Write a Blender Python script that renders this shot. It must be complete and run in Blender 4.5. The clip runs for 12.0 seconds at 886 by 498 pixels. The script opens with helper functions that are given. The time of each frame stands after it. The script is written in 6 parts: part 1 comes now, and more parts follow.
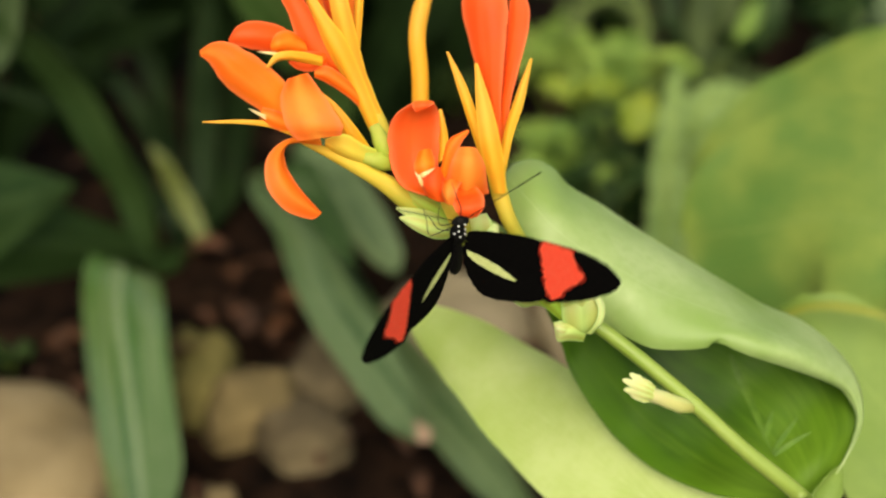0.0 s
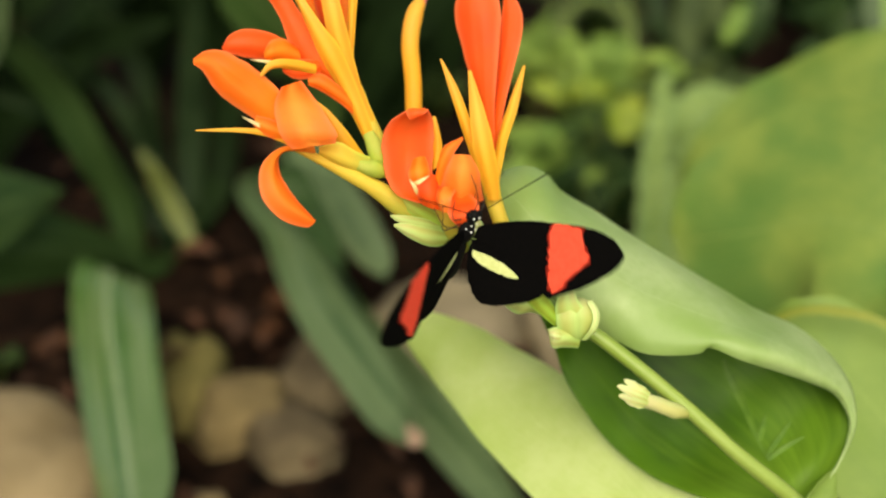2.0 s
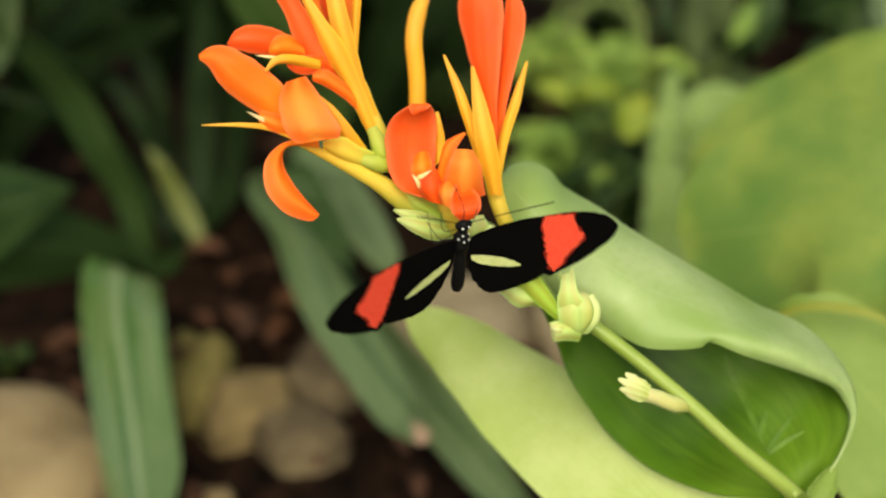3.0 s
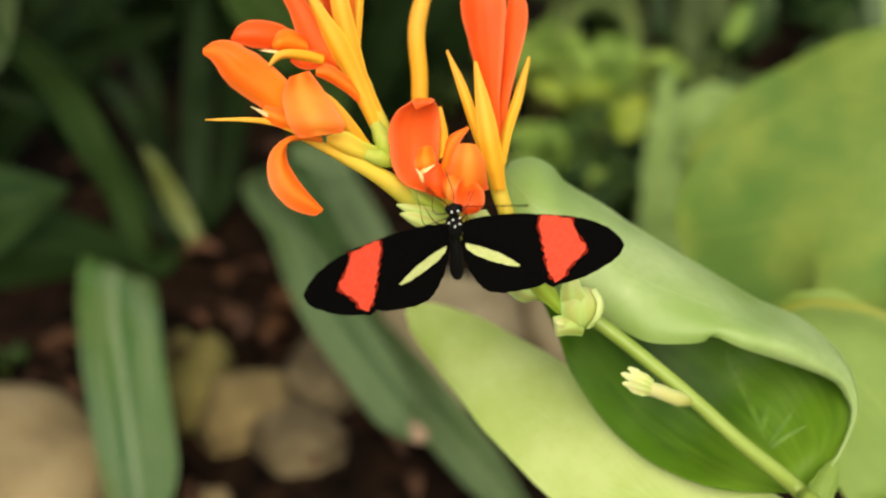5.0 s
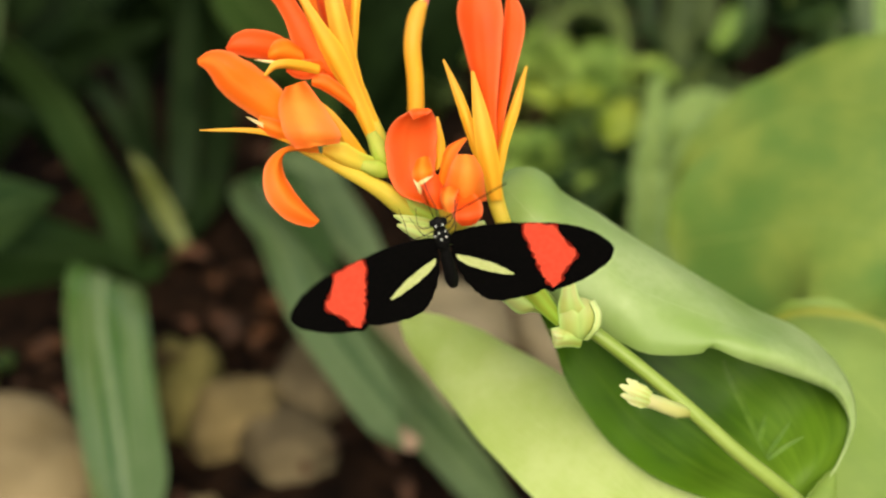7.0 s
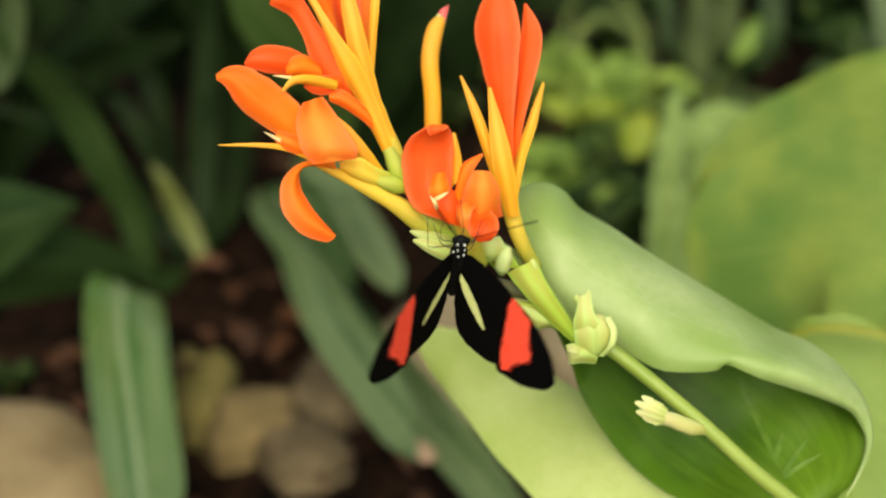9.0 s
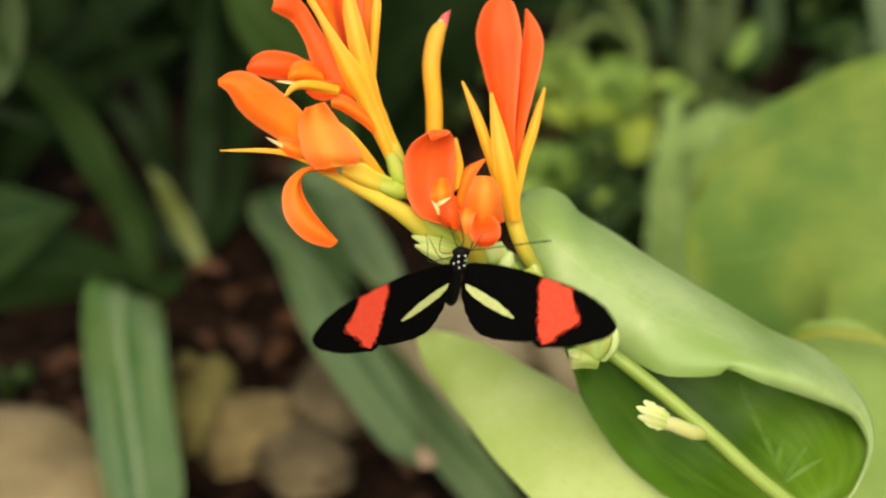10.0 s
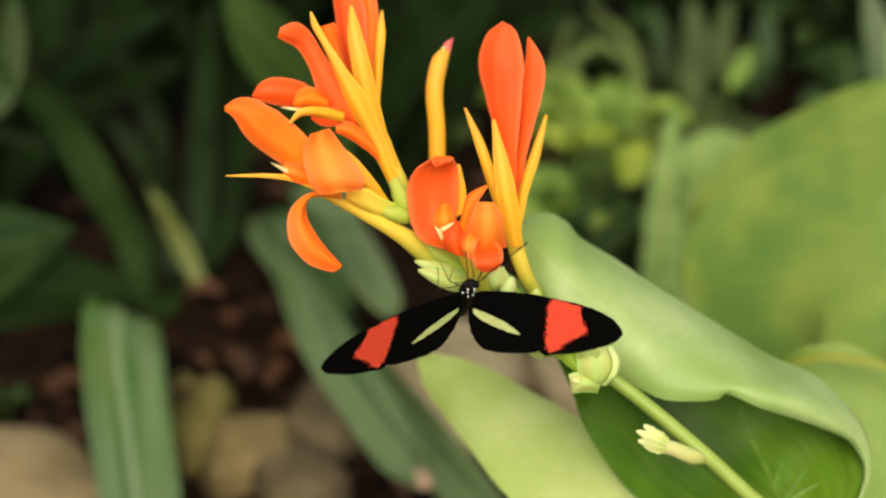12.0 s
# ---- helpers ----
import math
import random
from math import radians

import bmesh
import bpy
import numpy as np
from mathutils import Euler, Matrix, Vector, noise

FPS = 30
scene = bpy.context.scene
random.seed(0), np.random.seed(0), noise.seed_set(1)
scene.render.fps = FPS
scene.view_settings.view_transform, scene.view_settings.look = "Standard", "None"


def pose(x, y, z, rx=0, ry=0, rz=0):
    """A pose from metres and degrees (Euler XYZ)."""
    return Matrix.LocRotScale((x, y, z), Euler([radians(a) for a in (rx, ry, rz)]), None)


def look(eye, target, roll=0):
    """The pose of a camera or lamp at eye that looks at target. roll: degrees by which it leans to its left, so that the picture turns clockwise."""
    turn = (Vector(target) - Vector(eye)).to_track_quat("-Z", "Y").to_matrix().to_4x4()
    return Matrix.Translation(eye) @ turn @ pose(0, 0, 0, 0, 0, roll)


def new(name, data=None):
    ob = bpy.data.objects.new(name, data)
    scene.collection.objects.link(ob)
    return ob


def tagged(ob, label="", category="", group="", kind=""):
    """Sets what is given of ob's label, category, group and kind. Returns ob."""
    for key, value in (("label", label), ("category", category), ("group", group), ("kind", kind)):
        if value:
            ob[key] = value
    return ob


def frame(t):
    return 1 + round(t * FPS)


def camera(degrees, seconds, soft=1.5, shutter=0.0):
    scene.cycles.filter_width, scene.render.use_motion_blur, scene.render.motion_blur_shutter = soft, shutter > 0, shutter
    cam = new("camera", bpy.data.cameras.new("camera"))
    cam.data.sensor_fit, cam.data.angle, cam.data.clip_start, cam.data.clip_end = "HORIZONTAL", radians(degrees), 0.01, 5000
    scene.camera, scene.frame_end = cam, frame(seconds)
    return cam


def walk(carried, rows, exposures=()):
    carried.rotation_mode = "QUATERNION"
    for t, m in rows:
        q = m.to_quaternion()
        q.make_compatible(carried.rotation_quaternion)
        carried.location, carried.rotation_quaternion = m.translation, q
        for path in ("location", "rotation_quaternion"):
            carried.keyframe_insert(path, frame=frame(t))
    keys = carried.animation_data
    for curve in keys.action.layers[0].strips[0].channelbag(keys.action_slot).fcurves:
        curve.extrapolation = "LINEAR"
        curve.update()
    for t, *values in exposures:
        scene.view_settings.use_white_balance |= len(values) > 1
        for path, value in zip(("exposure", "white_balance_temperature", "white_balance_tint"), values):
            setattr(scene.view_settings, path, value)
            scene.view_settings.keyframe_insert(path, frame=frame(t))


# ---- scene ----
cam = camera(40, 12.0, soft=2.2, shutter=0.4)
cam.data.dof.use_dof = True
cam.data.dof.focus_distance = 0.290
cam.data.dof.aperture_fstop = 7.2
PATH = [
    (0, pose(0.00419, -0.25886, 0.47886, 60.484, 0.201, 0.553)),
    (0.5, pose(0.00156, -0.26002, 0.47874, 60.317, 0.129, 0.327)),
    (1, pose(0.00052, -0.26051, 0.47946, 60.361, 0.005, 0.101)),
    (1.5, pose(0.00000, -0.25999, 0.48000, 60.511, 0.118, -0.103)),
    (2, pose(0.00224, -0.25816, 0.48019, 60.536, 0.132, -0.138)),
    (2.5, pose(0.00319, -0.25889, 0.48021, 60.448, 0.082, 0.178)),
    (3, pose(0.00424, -0.26161, 0.48015, 60.587, 0.251, 0.369)),
    (5, pose(0.00160, -0.26294, 0.47861, 60.715, 0.130, 0.033)),
    (5.5, pose(0.00103, -0.26192, 0.47789, 60.619, -0.062, -0.062)),
    (6, pose(-0.00040, -0.26131, 0.47721, 60.311, -0.050, -0.216)),
    (6.5, pose(-0.00309, -0.26047, 0.47843, 60.507, -0.024, -0.236)),
    (7, pose(-0.00121, -0.25977, 0.47922, 60.847, -0.144, -0.587)),
    (7.5, pose(-0.00229, -0.25964, 0.48089, 61.111, -0.084, -0.273)),
    (9.5, pose(-0.00017, -0.25973, 0.48068, 61.362, -0.037, 0.389)),
    (10, pose(-0.00166, -0.25976, 0.48098, 61.522, -0.045, 0.220)),
    (10.5, pose(-0.00249, -0.26093, 0.48065, 61.878, -0.153, -0.003)),
    (11, pose(-0.00248, -0.26176, 0.48127, 61.992, -0.183, 0.006)),
    (11.5, pose(-0.00239, -0.26124, 0.48256, 62.286, -0.200, -0.011)),
    (12, pose(-0.00348, -0.26222, 0.48365, 62.464, -0.369, 0.139)),
]
walk(cam, PATH, [(0.0, 0.75, 7600, 1), (12.0, 0.75, 7600, 1)])

# ---- light: a bright overcast sky; the garden bed's shade is in its colours ----
world = bpy.data.worlds.new("sky")
scene.world = world
world.use_nodes = True
wn = world.node_tree.nodes
sky = wn.new("ShaderNodeTexSky")
sky.sky_type = "NISHITA"
sky.sun_disc = False
sky.sun_elevation = radians(48)
sky.sun_rotation = radians(180)
sky.dust_density = 3.0
world.node_tree.links.new(sky.outputs[0], wn["Background"].inputs[0])
wn["Background"].inputs[1].default_value = 0.095
sun = new("sun", bpy.data.lights.new("sun", "SUN"))
sun.data.energy = 2.4
sun.data.angle = radians(60)
sun.data.color = (1.0, 0.95, 0.86)
sun.matrix_world = look((0.0, -1.2, 1.35), (0, 0, 0))

VIEW = Vector((0.0, -0.87, 0.5))


# ---- materials ----
def material(name):
    m = bpy.data.materials.new(name)
    m.use_nodes = True
    t = m.node_tree
    t.nodes.clear()
    out = t.nodes.new("ShaderNodeOutputMaterial")
    return m, t, out


def node(t, kind, **values):
    n = t.nodes.new(kind)
    for k, v in values.items():
        if k.startswith("i_"):
            n.inputs[k[2:].replace("_", " ")].default_value = v
    return n


def mix(t, factor, a, b, blend="MIX"):
    n = t.nodes.new("ShaderNodeMix")
    n.data_type = "RGBA"
    n.blend_type = blend
    for i, v in ((0, factor), (6, a), (7, b)):
        if isinstance(v, bpy.types.NodeSocket):
            t.links.new(v, n.inputs[i])
        else:
            n.inputs[i].default_value = v if i == 0 else (*v, 1)
    return n.outputs[2]


def math_node(t, op, a, b=0.0, c=None):
    n = t.nodes.new("ShaderNodeMath")
    n.operation = op
    for i, v in enumerate((a, b) if c is None else (a, b, c)):
        if isinstance(v, bpy.types.NodeSocket):
            t.links.new(v, n.inputs[i])
        else:
            n.inputs[i].default_value = v
    return n.outputs[0]


def ramp(t, value, lo, hi, a=0.0, b=1.0):
    n = t.nodes.new("ShaderNodeMapRange")
    n.interpolation_type = "SMOOTHSTEP"
    t.links.new(value, n.inputs[0])
    for i, v in enumerate((lo, hi, a, b)):
        n.inputs[i + 1].default_value = v
    return n.outputs[0]


def noise_of(t, scale, detail=3.0, rough=0.55, vector=None, stretch=None):
    n = node(t, "ShaderNodeTexNoise", i_Scale=scale, i_Detail=detail, i_Roughness=rough)
    if vector is None:
        vector = t.nodes.new("ShaderNodeTexCoord").outputs["Object"]
    if stretch is not None:
        mp = t.nodes.new("ShaderNodeMapping")
        mp.inputs["Scale"].default_value = stretch
        t.links.new(vector, mp.inputs[0])
        vector = mp.outputs[0]
    t.links.new(vector, n.inputs["Vector"])
    return n.outputs["Fac"]


def shade(t, out, colour, rough, bump=None, bump_strength=0.3, bump_size=0.0005, sheer=0.0, sheer_colour=None, spec=0.5, sheen=0.0):
    p = node(t, "ShaderNodeBsdfPrincipled")
    for key, v in (("Base Color", colour), ("Roughness", rough)):
        if isinstance(v, bpy.types.NodeSocket):
            t.links.new(v, p.inputs[key])
        else:
            p.inputs[key].default_value = (*v, 1) if key == "Base Color" else v
    p.inputs["Specular IOR Level"].default_value = spec
    p.inputs["Sheen Weight"].default_value = sheen
    normal = None
    if bump is not None:
        b = node(t, "ShaderNodeBump", i_Strength=bump_strength, i_Distance=bump_size)
        t.links.new(bump, b.inputs["Height"])
        normal = b.outputs[0]
        t.links.new(normal, p.inputs["Normal"])
    result = p.outputs[0]
    if sheer > 0:
        tr = node(t, "ShaderNodeBsdfTranslucent")
        c = sheer_colour if sheer_colour is not None else colour
        if isinstance(c, bpy.types.NodeSocket):
            t.links.new(c, tr.inputs[0])
        else:
            tr.inputs[0].default_value = (*c, 1)
        ms = node(t, "ShaderNodeMixShader")
        ms.inputs[0].default_value = sheer
        t.links.new(p.outputs[0], ms.inputs[1])
        t.links.new(tr.outputs[0], ms.inputs[2])
        result = ms.outputs[0]
    t.links.new(result, out.inputs[0])


def leaf_material(name, dark, light, rib, rough=0.42, veins=46.0, slant=0.9, rib_width=0.035, sheer=0.3, spec=0.5, vein_mix=0.25, streak=0.0):
    """A leaf blade: UV runs across (x, midrib at 0.5) and along (y)."""
    m, t, out = material(name)
    uv = t.nodes.new("ShaderNodeUVMap")
    sep = t.nodes.new("ShaderNodeSeparateXYZ")
    t.links.new(uv.outputs[0], sep.inputs[0])
    off = math_node(t, "ABSOLUTE", math_node(t, "SUBTRACT", sep.outputs[0], 0.5))
    wob = noise_of(t, 60.0, 2.0)
    phase = math_node(t, "ADD", math_node(t, "MULTIPLY", math_node(t, "SUBTRACT", sep.outputs[1], math_node(t, "MULTIPLY", off, slant)), veins),
                      math_node(t, "MULTIPLY", wob, 1.5))
    wave = math_node(t, "SINE", math_node(t, "MULTIPLY", phase, 6.283))
    vein = ramp(t, wave, 0.55, 1.0)
    patch = noise_of(t, 1.0, 3.0, 0.6, uv.outputs[0], (streak, 1.1, 1.0)) if streak else noise_of(t, 28.0, 4.0)
    fine = noise_of(t, 420.0, 3.0)
    c = mix(t, ramp(t, patch, 0.32, 0.68), dark, light)
    c = mix(t, math_node(t, "MULTIPLY", vein, vein_mix), c, light)
    c = mix(t, ramp(t, fine, 0.4, 0.75, 0.0, 0.25), c, dark)
    ribmask = ramp(t, off, rib_width, rib_width * 0.35)
    c = mix(t, math_node(t, "MULTIPLY", ribmask, 0.85), c, rib)
    height = math_node(t, "ADD", math_node(t, "MULTIPLY", wave, 0.05), math_node(t, "ADD", math_node(t, "MULTIPLY", fine, 0.5), ribmask))
    r = ramp(t, patch, 0.2, 0.8, rough - 0.08, rough + 0.12)
    shade(t, out, c, r, height, 0.35, 0.0004, sheer, c, spec)
    return m


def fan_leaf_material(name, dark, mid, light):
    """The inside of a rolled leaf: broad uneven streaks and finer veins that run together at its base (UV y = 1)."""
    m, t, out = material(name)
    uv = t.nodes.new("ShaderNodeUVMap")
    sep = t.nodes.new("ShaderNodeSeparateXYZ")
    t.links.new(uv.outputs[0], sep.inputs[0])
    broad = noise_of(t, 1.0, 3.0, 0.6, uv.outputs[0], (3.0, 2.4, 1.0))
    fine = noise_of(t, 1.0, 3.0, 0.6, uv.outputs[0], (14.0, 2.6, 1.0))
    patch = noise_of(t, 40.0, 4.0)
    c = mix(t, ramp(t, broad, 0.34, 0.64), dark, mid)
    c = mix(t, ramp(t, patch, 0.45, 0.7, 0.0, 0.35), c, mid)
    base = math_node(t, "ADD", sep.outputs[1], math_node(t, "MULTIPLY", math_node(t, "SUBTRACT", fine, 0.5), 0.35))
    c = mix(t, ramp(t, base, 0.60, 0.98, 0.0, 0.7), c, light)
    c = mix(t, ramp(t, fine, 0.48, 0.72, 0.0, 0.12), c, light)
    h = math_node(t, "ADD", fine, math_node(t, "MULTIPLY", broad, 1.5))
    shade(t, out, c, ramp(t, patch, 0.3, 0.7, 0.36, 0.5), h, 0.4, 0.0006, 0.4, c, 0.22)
    return m


def petal_material(name, low, mid, tip, sheer=0.42, lo=0.05, hi=0.75, heart=0.35, blotch=0.40, rim=None):
    """A petal: colour runs along it (UV y) and lightens to its middle line, with fine streaks and soft blotches."""
    m, t, out = material(name)
    uv = t.nodes.new("ShaderNodeUVMap")
    sep = t.nodes.new("ShaderNodeSeparateXYZ")
    t.links.new(uv.outputs[0], sep.inputs[0])
    streak = noise_of(t, 9.0, 4.0, 0.6, uv.outputs[0], (9.0, 0.9, 1.0))
    patch = noise_of(t, 130.0, 3.0)
    broad = noise_of(t, 45.0, 2.0)
    s = math_node(t, "ADD", sep.outputs[1], math_node(t, "MULTIPLY", math_node(t, "SUBTRACT", streak, 0.5), 0.35))
    c = mix(t, ramp(t, s, lo, (lo + hi) / 2), low, mid)
    c = mix(t, ramp(t, s, (lo + hi) / 2, hi), c, tip)
    c = mix(t, ramp(t, patch, 0.45, 0.75, 0.0, 0.3), c, mid)
    deep = (tip[0] * 0.93, tip[1] * 0.62, tip[2] * 0.8)
    pale = (min(1.0, mid[0] * 1.02), min(1.0, mid[1] * 1.55), mid[2] * 1.9)
    c = mix(t, ramp(t, broad, 0.42, 0.68, 0.0, blotch), c, deep)
    off = math_node(t, "ABSOLUTE", math_node(t, "SUBTRACT", sep.outputs[0], 0.5))
    line = math_node(t, "ADD", off, math_node(t, "MULTIPLY", math_node(t, "SUBTRACT", streak, 0.5), 0.2))
    # paler middle: yellowish centre veins, plus a cupped petal's lit stripe painted in
    c = mix(t, ramp(t, line, 0.28, 0.0, 0.0, heart), c, pale)
    c = mix(t, ramp(t, line, 0.33, 0.52, 0.0, 0.6), c, rim or pale)
    veins = math_node(t, "SINE", math_node(t, "ADD", math_node(t, "MULTIPLY", sep.outputs[0], 95.0), math_node(t, "MULTIPLY", broad, 9.0)))
    c = mix(t, ramp(t, veins, 0.3, 1.0, 0.0, 0.09), c, deep)
    h = math_node(t, "ADD", math_node(t, "MULTIPLY", streak, 0.06), math_node(t, "ADD", math_node(t, "MULTIPLY", patch, 0.15), math_node(t, "MULTIPLY", broad, 0.8)))
    glow = node(t, "ShaderNodeGamma", i_Gamma=0.55)
    t.links.new(c, glow.inputs[0])
    shade(t, out, c, ramp(t, patch, 0.3, 0.7, 0.4, 0.6), h, 0.5, 0.0006, sheer, glow.outputs[0], 0.22, 0.0)
    return m


def plain_material(name, a, b, scale, rough, bump=0.3, size=0.001, spec=0.4, sheer=0.0, detail=5.0, scale2=None):
    m, t, out = material(name)
    n1 = noise_of(t, scale, detail)
    n2 = noise_of(t, (scale2 or scale * 9), 3.0)
    c = mix(t, ramp(t, n1, 0.3, 0.7), a, b)
    c = mix(t, ramp(t, n2, 0.5, 0.8, 0.0, 0.4), c, tuple(0.55 * x for x in a))
    h = math_node(t, "ADD", n1, math_node(t, "MULTIPLY", n2, 0.4))
    shade(t, out, c, rough, h, bump, size, sheer, None, spec)
    return m


M_CANNA_UNDER = leaf_material("canna_leaf_pale", (0.285, 0.42, 0.115), (0.47, 0.59, 0.265), (0.47, 0.59, 0.265), 0.38, 34, 1.1, 0.004, 0.36, vein_mix=0.10)
M_CANNA_LIGHT = leaf_material("canna_leaf_lime", (0.46, 0.58, 0.145), (0.60, 0.69, 0.28), (0.60, 0.69, 0.28), 0.45, 16, 1.2, 0.004, 0.42, vein_mix=0.35)
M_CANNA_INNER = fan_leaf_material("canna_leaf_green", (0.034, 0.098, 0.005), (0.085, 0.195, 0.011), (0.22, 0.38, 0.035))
M_CANNA_RIB = plain_material("canna_leaf_rib", (0.085, 0.182, 0.017), (0.130, 0.245, 0.026), 200, 0.5, 0.2, 0.0003, 0.3, 0.3)
M_CANNA_FAR = leaf_material("canna_leaf_mid", (0.098, 0.195, 0.034), (0.225, 0.300, 0.058), (0.20, 0.285, 0.064), 0.6, 16, 1.2, 0.010, 0.28, 0.3)
M_CANNA_NEXT = leaf_material("canna_leaf_fresh", (0.16, 0.26, 0.045), (0.23, 0.33, 0.07), (0.24, 0.34, 0.08), 0.5, 16, 1.2, 0.010, 0.28, 0.3)
M_CANNA_EDGE = leaf_material("canna_leaf_margin", (0.22, 0.27, 0.03), (0.29, 0.32, 0.045), (0.28, 0.31, 0.05), 0.5, 26, 1.2, 0.01, 0.28)
# pale streaks and rib also carry the leaf's whitish sheen as colour
M_STRAP = leaf_material("strap_leaf", (0.024, 0.080, 0.006), (0.150, 0.205, 0.088), (0.21, 0.265, 0.14), 0.26, 3, 0.0, 0.06, 0.12, 0.6, streak=4.0)
M_STRAP_GREY = leaf_material("strap_leaf_grey", (0.020, 0.055, 0.010), (0.150, 0.200, 0.090), (0.13, 0.18, 0.08), 0.38, 3, 0.0, 0.04, 0.15, 0.45, streak=5.0)
# near-black and dim copies of the strap leaf: shade put into the colour
M_STRAP_SHADED = leaf_material("strap_leaf_shaded", (0.004, 0.009, 0.0025), (0.009, 0.019, 0.005), (0.012, 0.026, 0.007), 0.7, 3, 0.0, 0.05, 0.1, 0.05)
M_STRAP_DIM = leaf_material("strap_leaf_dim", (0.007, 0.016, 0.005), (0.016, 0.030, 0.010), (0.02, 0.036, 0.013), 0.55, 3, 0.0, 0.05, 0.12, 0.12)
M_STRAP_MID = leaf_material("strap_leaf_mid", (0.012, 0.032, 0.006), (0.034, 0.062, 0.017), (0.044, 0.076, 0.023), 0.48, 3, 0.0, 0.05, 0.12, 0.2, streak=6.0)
M_STRAP_PALE = leaf_material("strap_leaf_pale", (0.030, 0.062, 0.018), (0.085, 0.118, 0.052), (0.09, 0.13, 0.06), 0.48, 3, 0.0, 0.05, 0.12, 0.3, streak=6.0)
M_STRAP_SOFT = leaf_material("strap_leaf_soft", (0.03, 0.058, 0.018), (0.14, 0.185, 0.085), (0.045, 0.08, 0.03), 0.45, 3, 0.0, 0.05, 0.15, 0.4, streak=6.0)
M_STRAP_FRESH = leaf_material("strap_leaf_fresh", (0.030, 0.070, 0.013), (0.080, 0.135, 0.036), (0.085, 0.14, 0.04), 0.45, 3, 0.0, 0.05, 0.2, 0.3, streak=6.0)
M_STRAP_YELLOW = leaf_material("strap_leaf_yellow", (0.06, 0.085, 0.018), (0.15, 0.17, 0.042), (0.17, 0.19, 0.06), 0.5, 3, 0.0, 0.06, 0.2, 0.3, streak=6.0)
M_PALE = leaf_material("pale_leaf", (0.17, 0.27, 0.075), (0.27, 0.38, 0.125), (0.27, 0.38, 0.13), 0.55, 8, 1.0, 0.02, 0.3, 0.25)
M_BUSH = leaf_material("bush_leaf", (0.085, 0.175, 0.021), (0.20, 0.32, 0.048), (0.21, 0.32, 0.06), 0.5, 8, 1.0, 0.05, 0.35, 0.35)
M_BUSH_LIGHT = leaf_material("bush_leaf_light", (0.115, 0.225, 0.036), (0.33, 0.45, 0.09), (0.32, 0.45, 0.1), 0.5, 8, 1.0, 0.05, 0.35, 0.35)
# darker copies of the bush green; shade among the plants is put into them
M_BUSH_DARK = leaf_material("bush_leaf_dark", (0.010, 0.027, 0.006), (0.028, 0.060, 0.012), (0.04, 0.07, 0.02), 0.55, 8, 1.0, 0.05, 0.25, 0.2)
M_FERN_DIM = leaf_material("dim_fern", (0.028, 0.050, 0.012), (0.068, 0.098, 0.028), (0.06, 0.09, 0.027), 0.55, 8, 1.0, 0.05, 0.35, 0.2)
M_LEAF_GOLD = leaf_material("leaf_yellow_green", (0.17, 0.25, 0.020), (0.30, 0.36, 0.040), (0.28, 0.35, 0.05), 0.5, 8, 1.0, 0.04, 0.35, 0.3)
M_PETAL = petal_material("petal_orange", (0.95, 0.33, 0.028), (0.95, 0.225, 0.020), (0.95, 0.185, 0.019), rim=(0.96, 0.27, 0.11))
M_PETAL_RED = petal_material("petal_red", (0.94, 0.15, 0.018), (0.94, 0.118, 0.020), (0.94, 0.13, 0.025), 0.42, heart=0.12, rim=(0.96, 0.27, 0.11))
M_PETAL_SOFT = petal_material("petal_soft_orange", (0.95, 0.16, 0.014), (0.95, 0.25, 0.022), (0.95, 0.20, 0.018), 0.42, heart=0.5, rim=(0.96, 0.27, 0.11))
M_PETAL_PALE = petal_material("petal_pale_orange", (0.95, 0.15, 0.014), (0.95, 0.28, 0.040), (0.95, 0.24, 0.040), 0.42, heart=0.5, rim=(0.96, 0.27, 0.11))
M_PETAL_CORAL = petal_material("petal_coral", (0.95, 0.17, 0.02), (0.94, 0.125, 0.022), (0.94, 0.135, 0.028), 0.42, heart=0.4, rim=(0.96, 0.27, 0.11))
M_SEPAL = petal_material("sepal_yellow", (0.90, 0.47, 0.035), (0.90, 0.42, 0.035), (0.90, 0.46, 0.07), 0.35, heart=0.2, blotch=0.22)
M_TUBE = petal_material("flower_tube_yellow", (0.46, 0.52, 0.08), (0.80, 0.60, 0.08), (0.92, 0.50, 0.05), 0.35, 0.1, 1.1, 0.1, blotch=0.10)
M_STAMEN = petal_material("stamen_cream", (0.792, 0.440, 0.088), (0.792, 0.572, 0.220), (0.792, 0.634, 0.352), 0.2)
M_STEM = leaf_material("stem_green", (0.21, 0.30, 0.045), (0.30, 0.385, 0.085), (0.30, 0.385, 0.09), 0.42, 4, 0.0, 0.02, 0.1)
M_BRACT = petal_material("bract_pale_green", (0.27, 0.38, 0.035), (0.38, 0.46, 0.055), (0.47, 0.52, 0.10), 0.25, blotch=0.10)
M_BUD = petal_material("bud_cream", (0.38, 0.46, 0.085), (0.49, 0.54, 0.15), (0.58, 0.60, 0.24), 0.3, blotch=0.08)
M_POD = petal_material("pod_whitish", (0.50, 0.57, 0.16), (0.60, 0.64, 0.24), (0.64, 0.67, 0.29), 0.3, blotch=0.05)
# dark olive that stands for the shade between sheath and pod
M_BRACT_SHADE = petal_material("bract_shade", (0.05, 0.06, 0.025), (0.08, 0.085, 0.035), (0.11, 0.10, 0.05), 0.1, blotch=0.1)
M_WITHERED = petal_material("withered_cream", (0.42, 0.46, 0.10), (0.56, 0.55, 0.20), (0.62, 0.58, 0.28), 0.25, blotch=0.08)
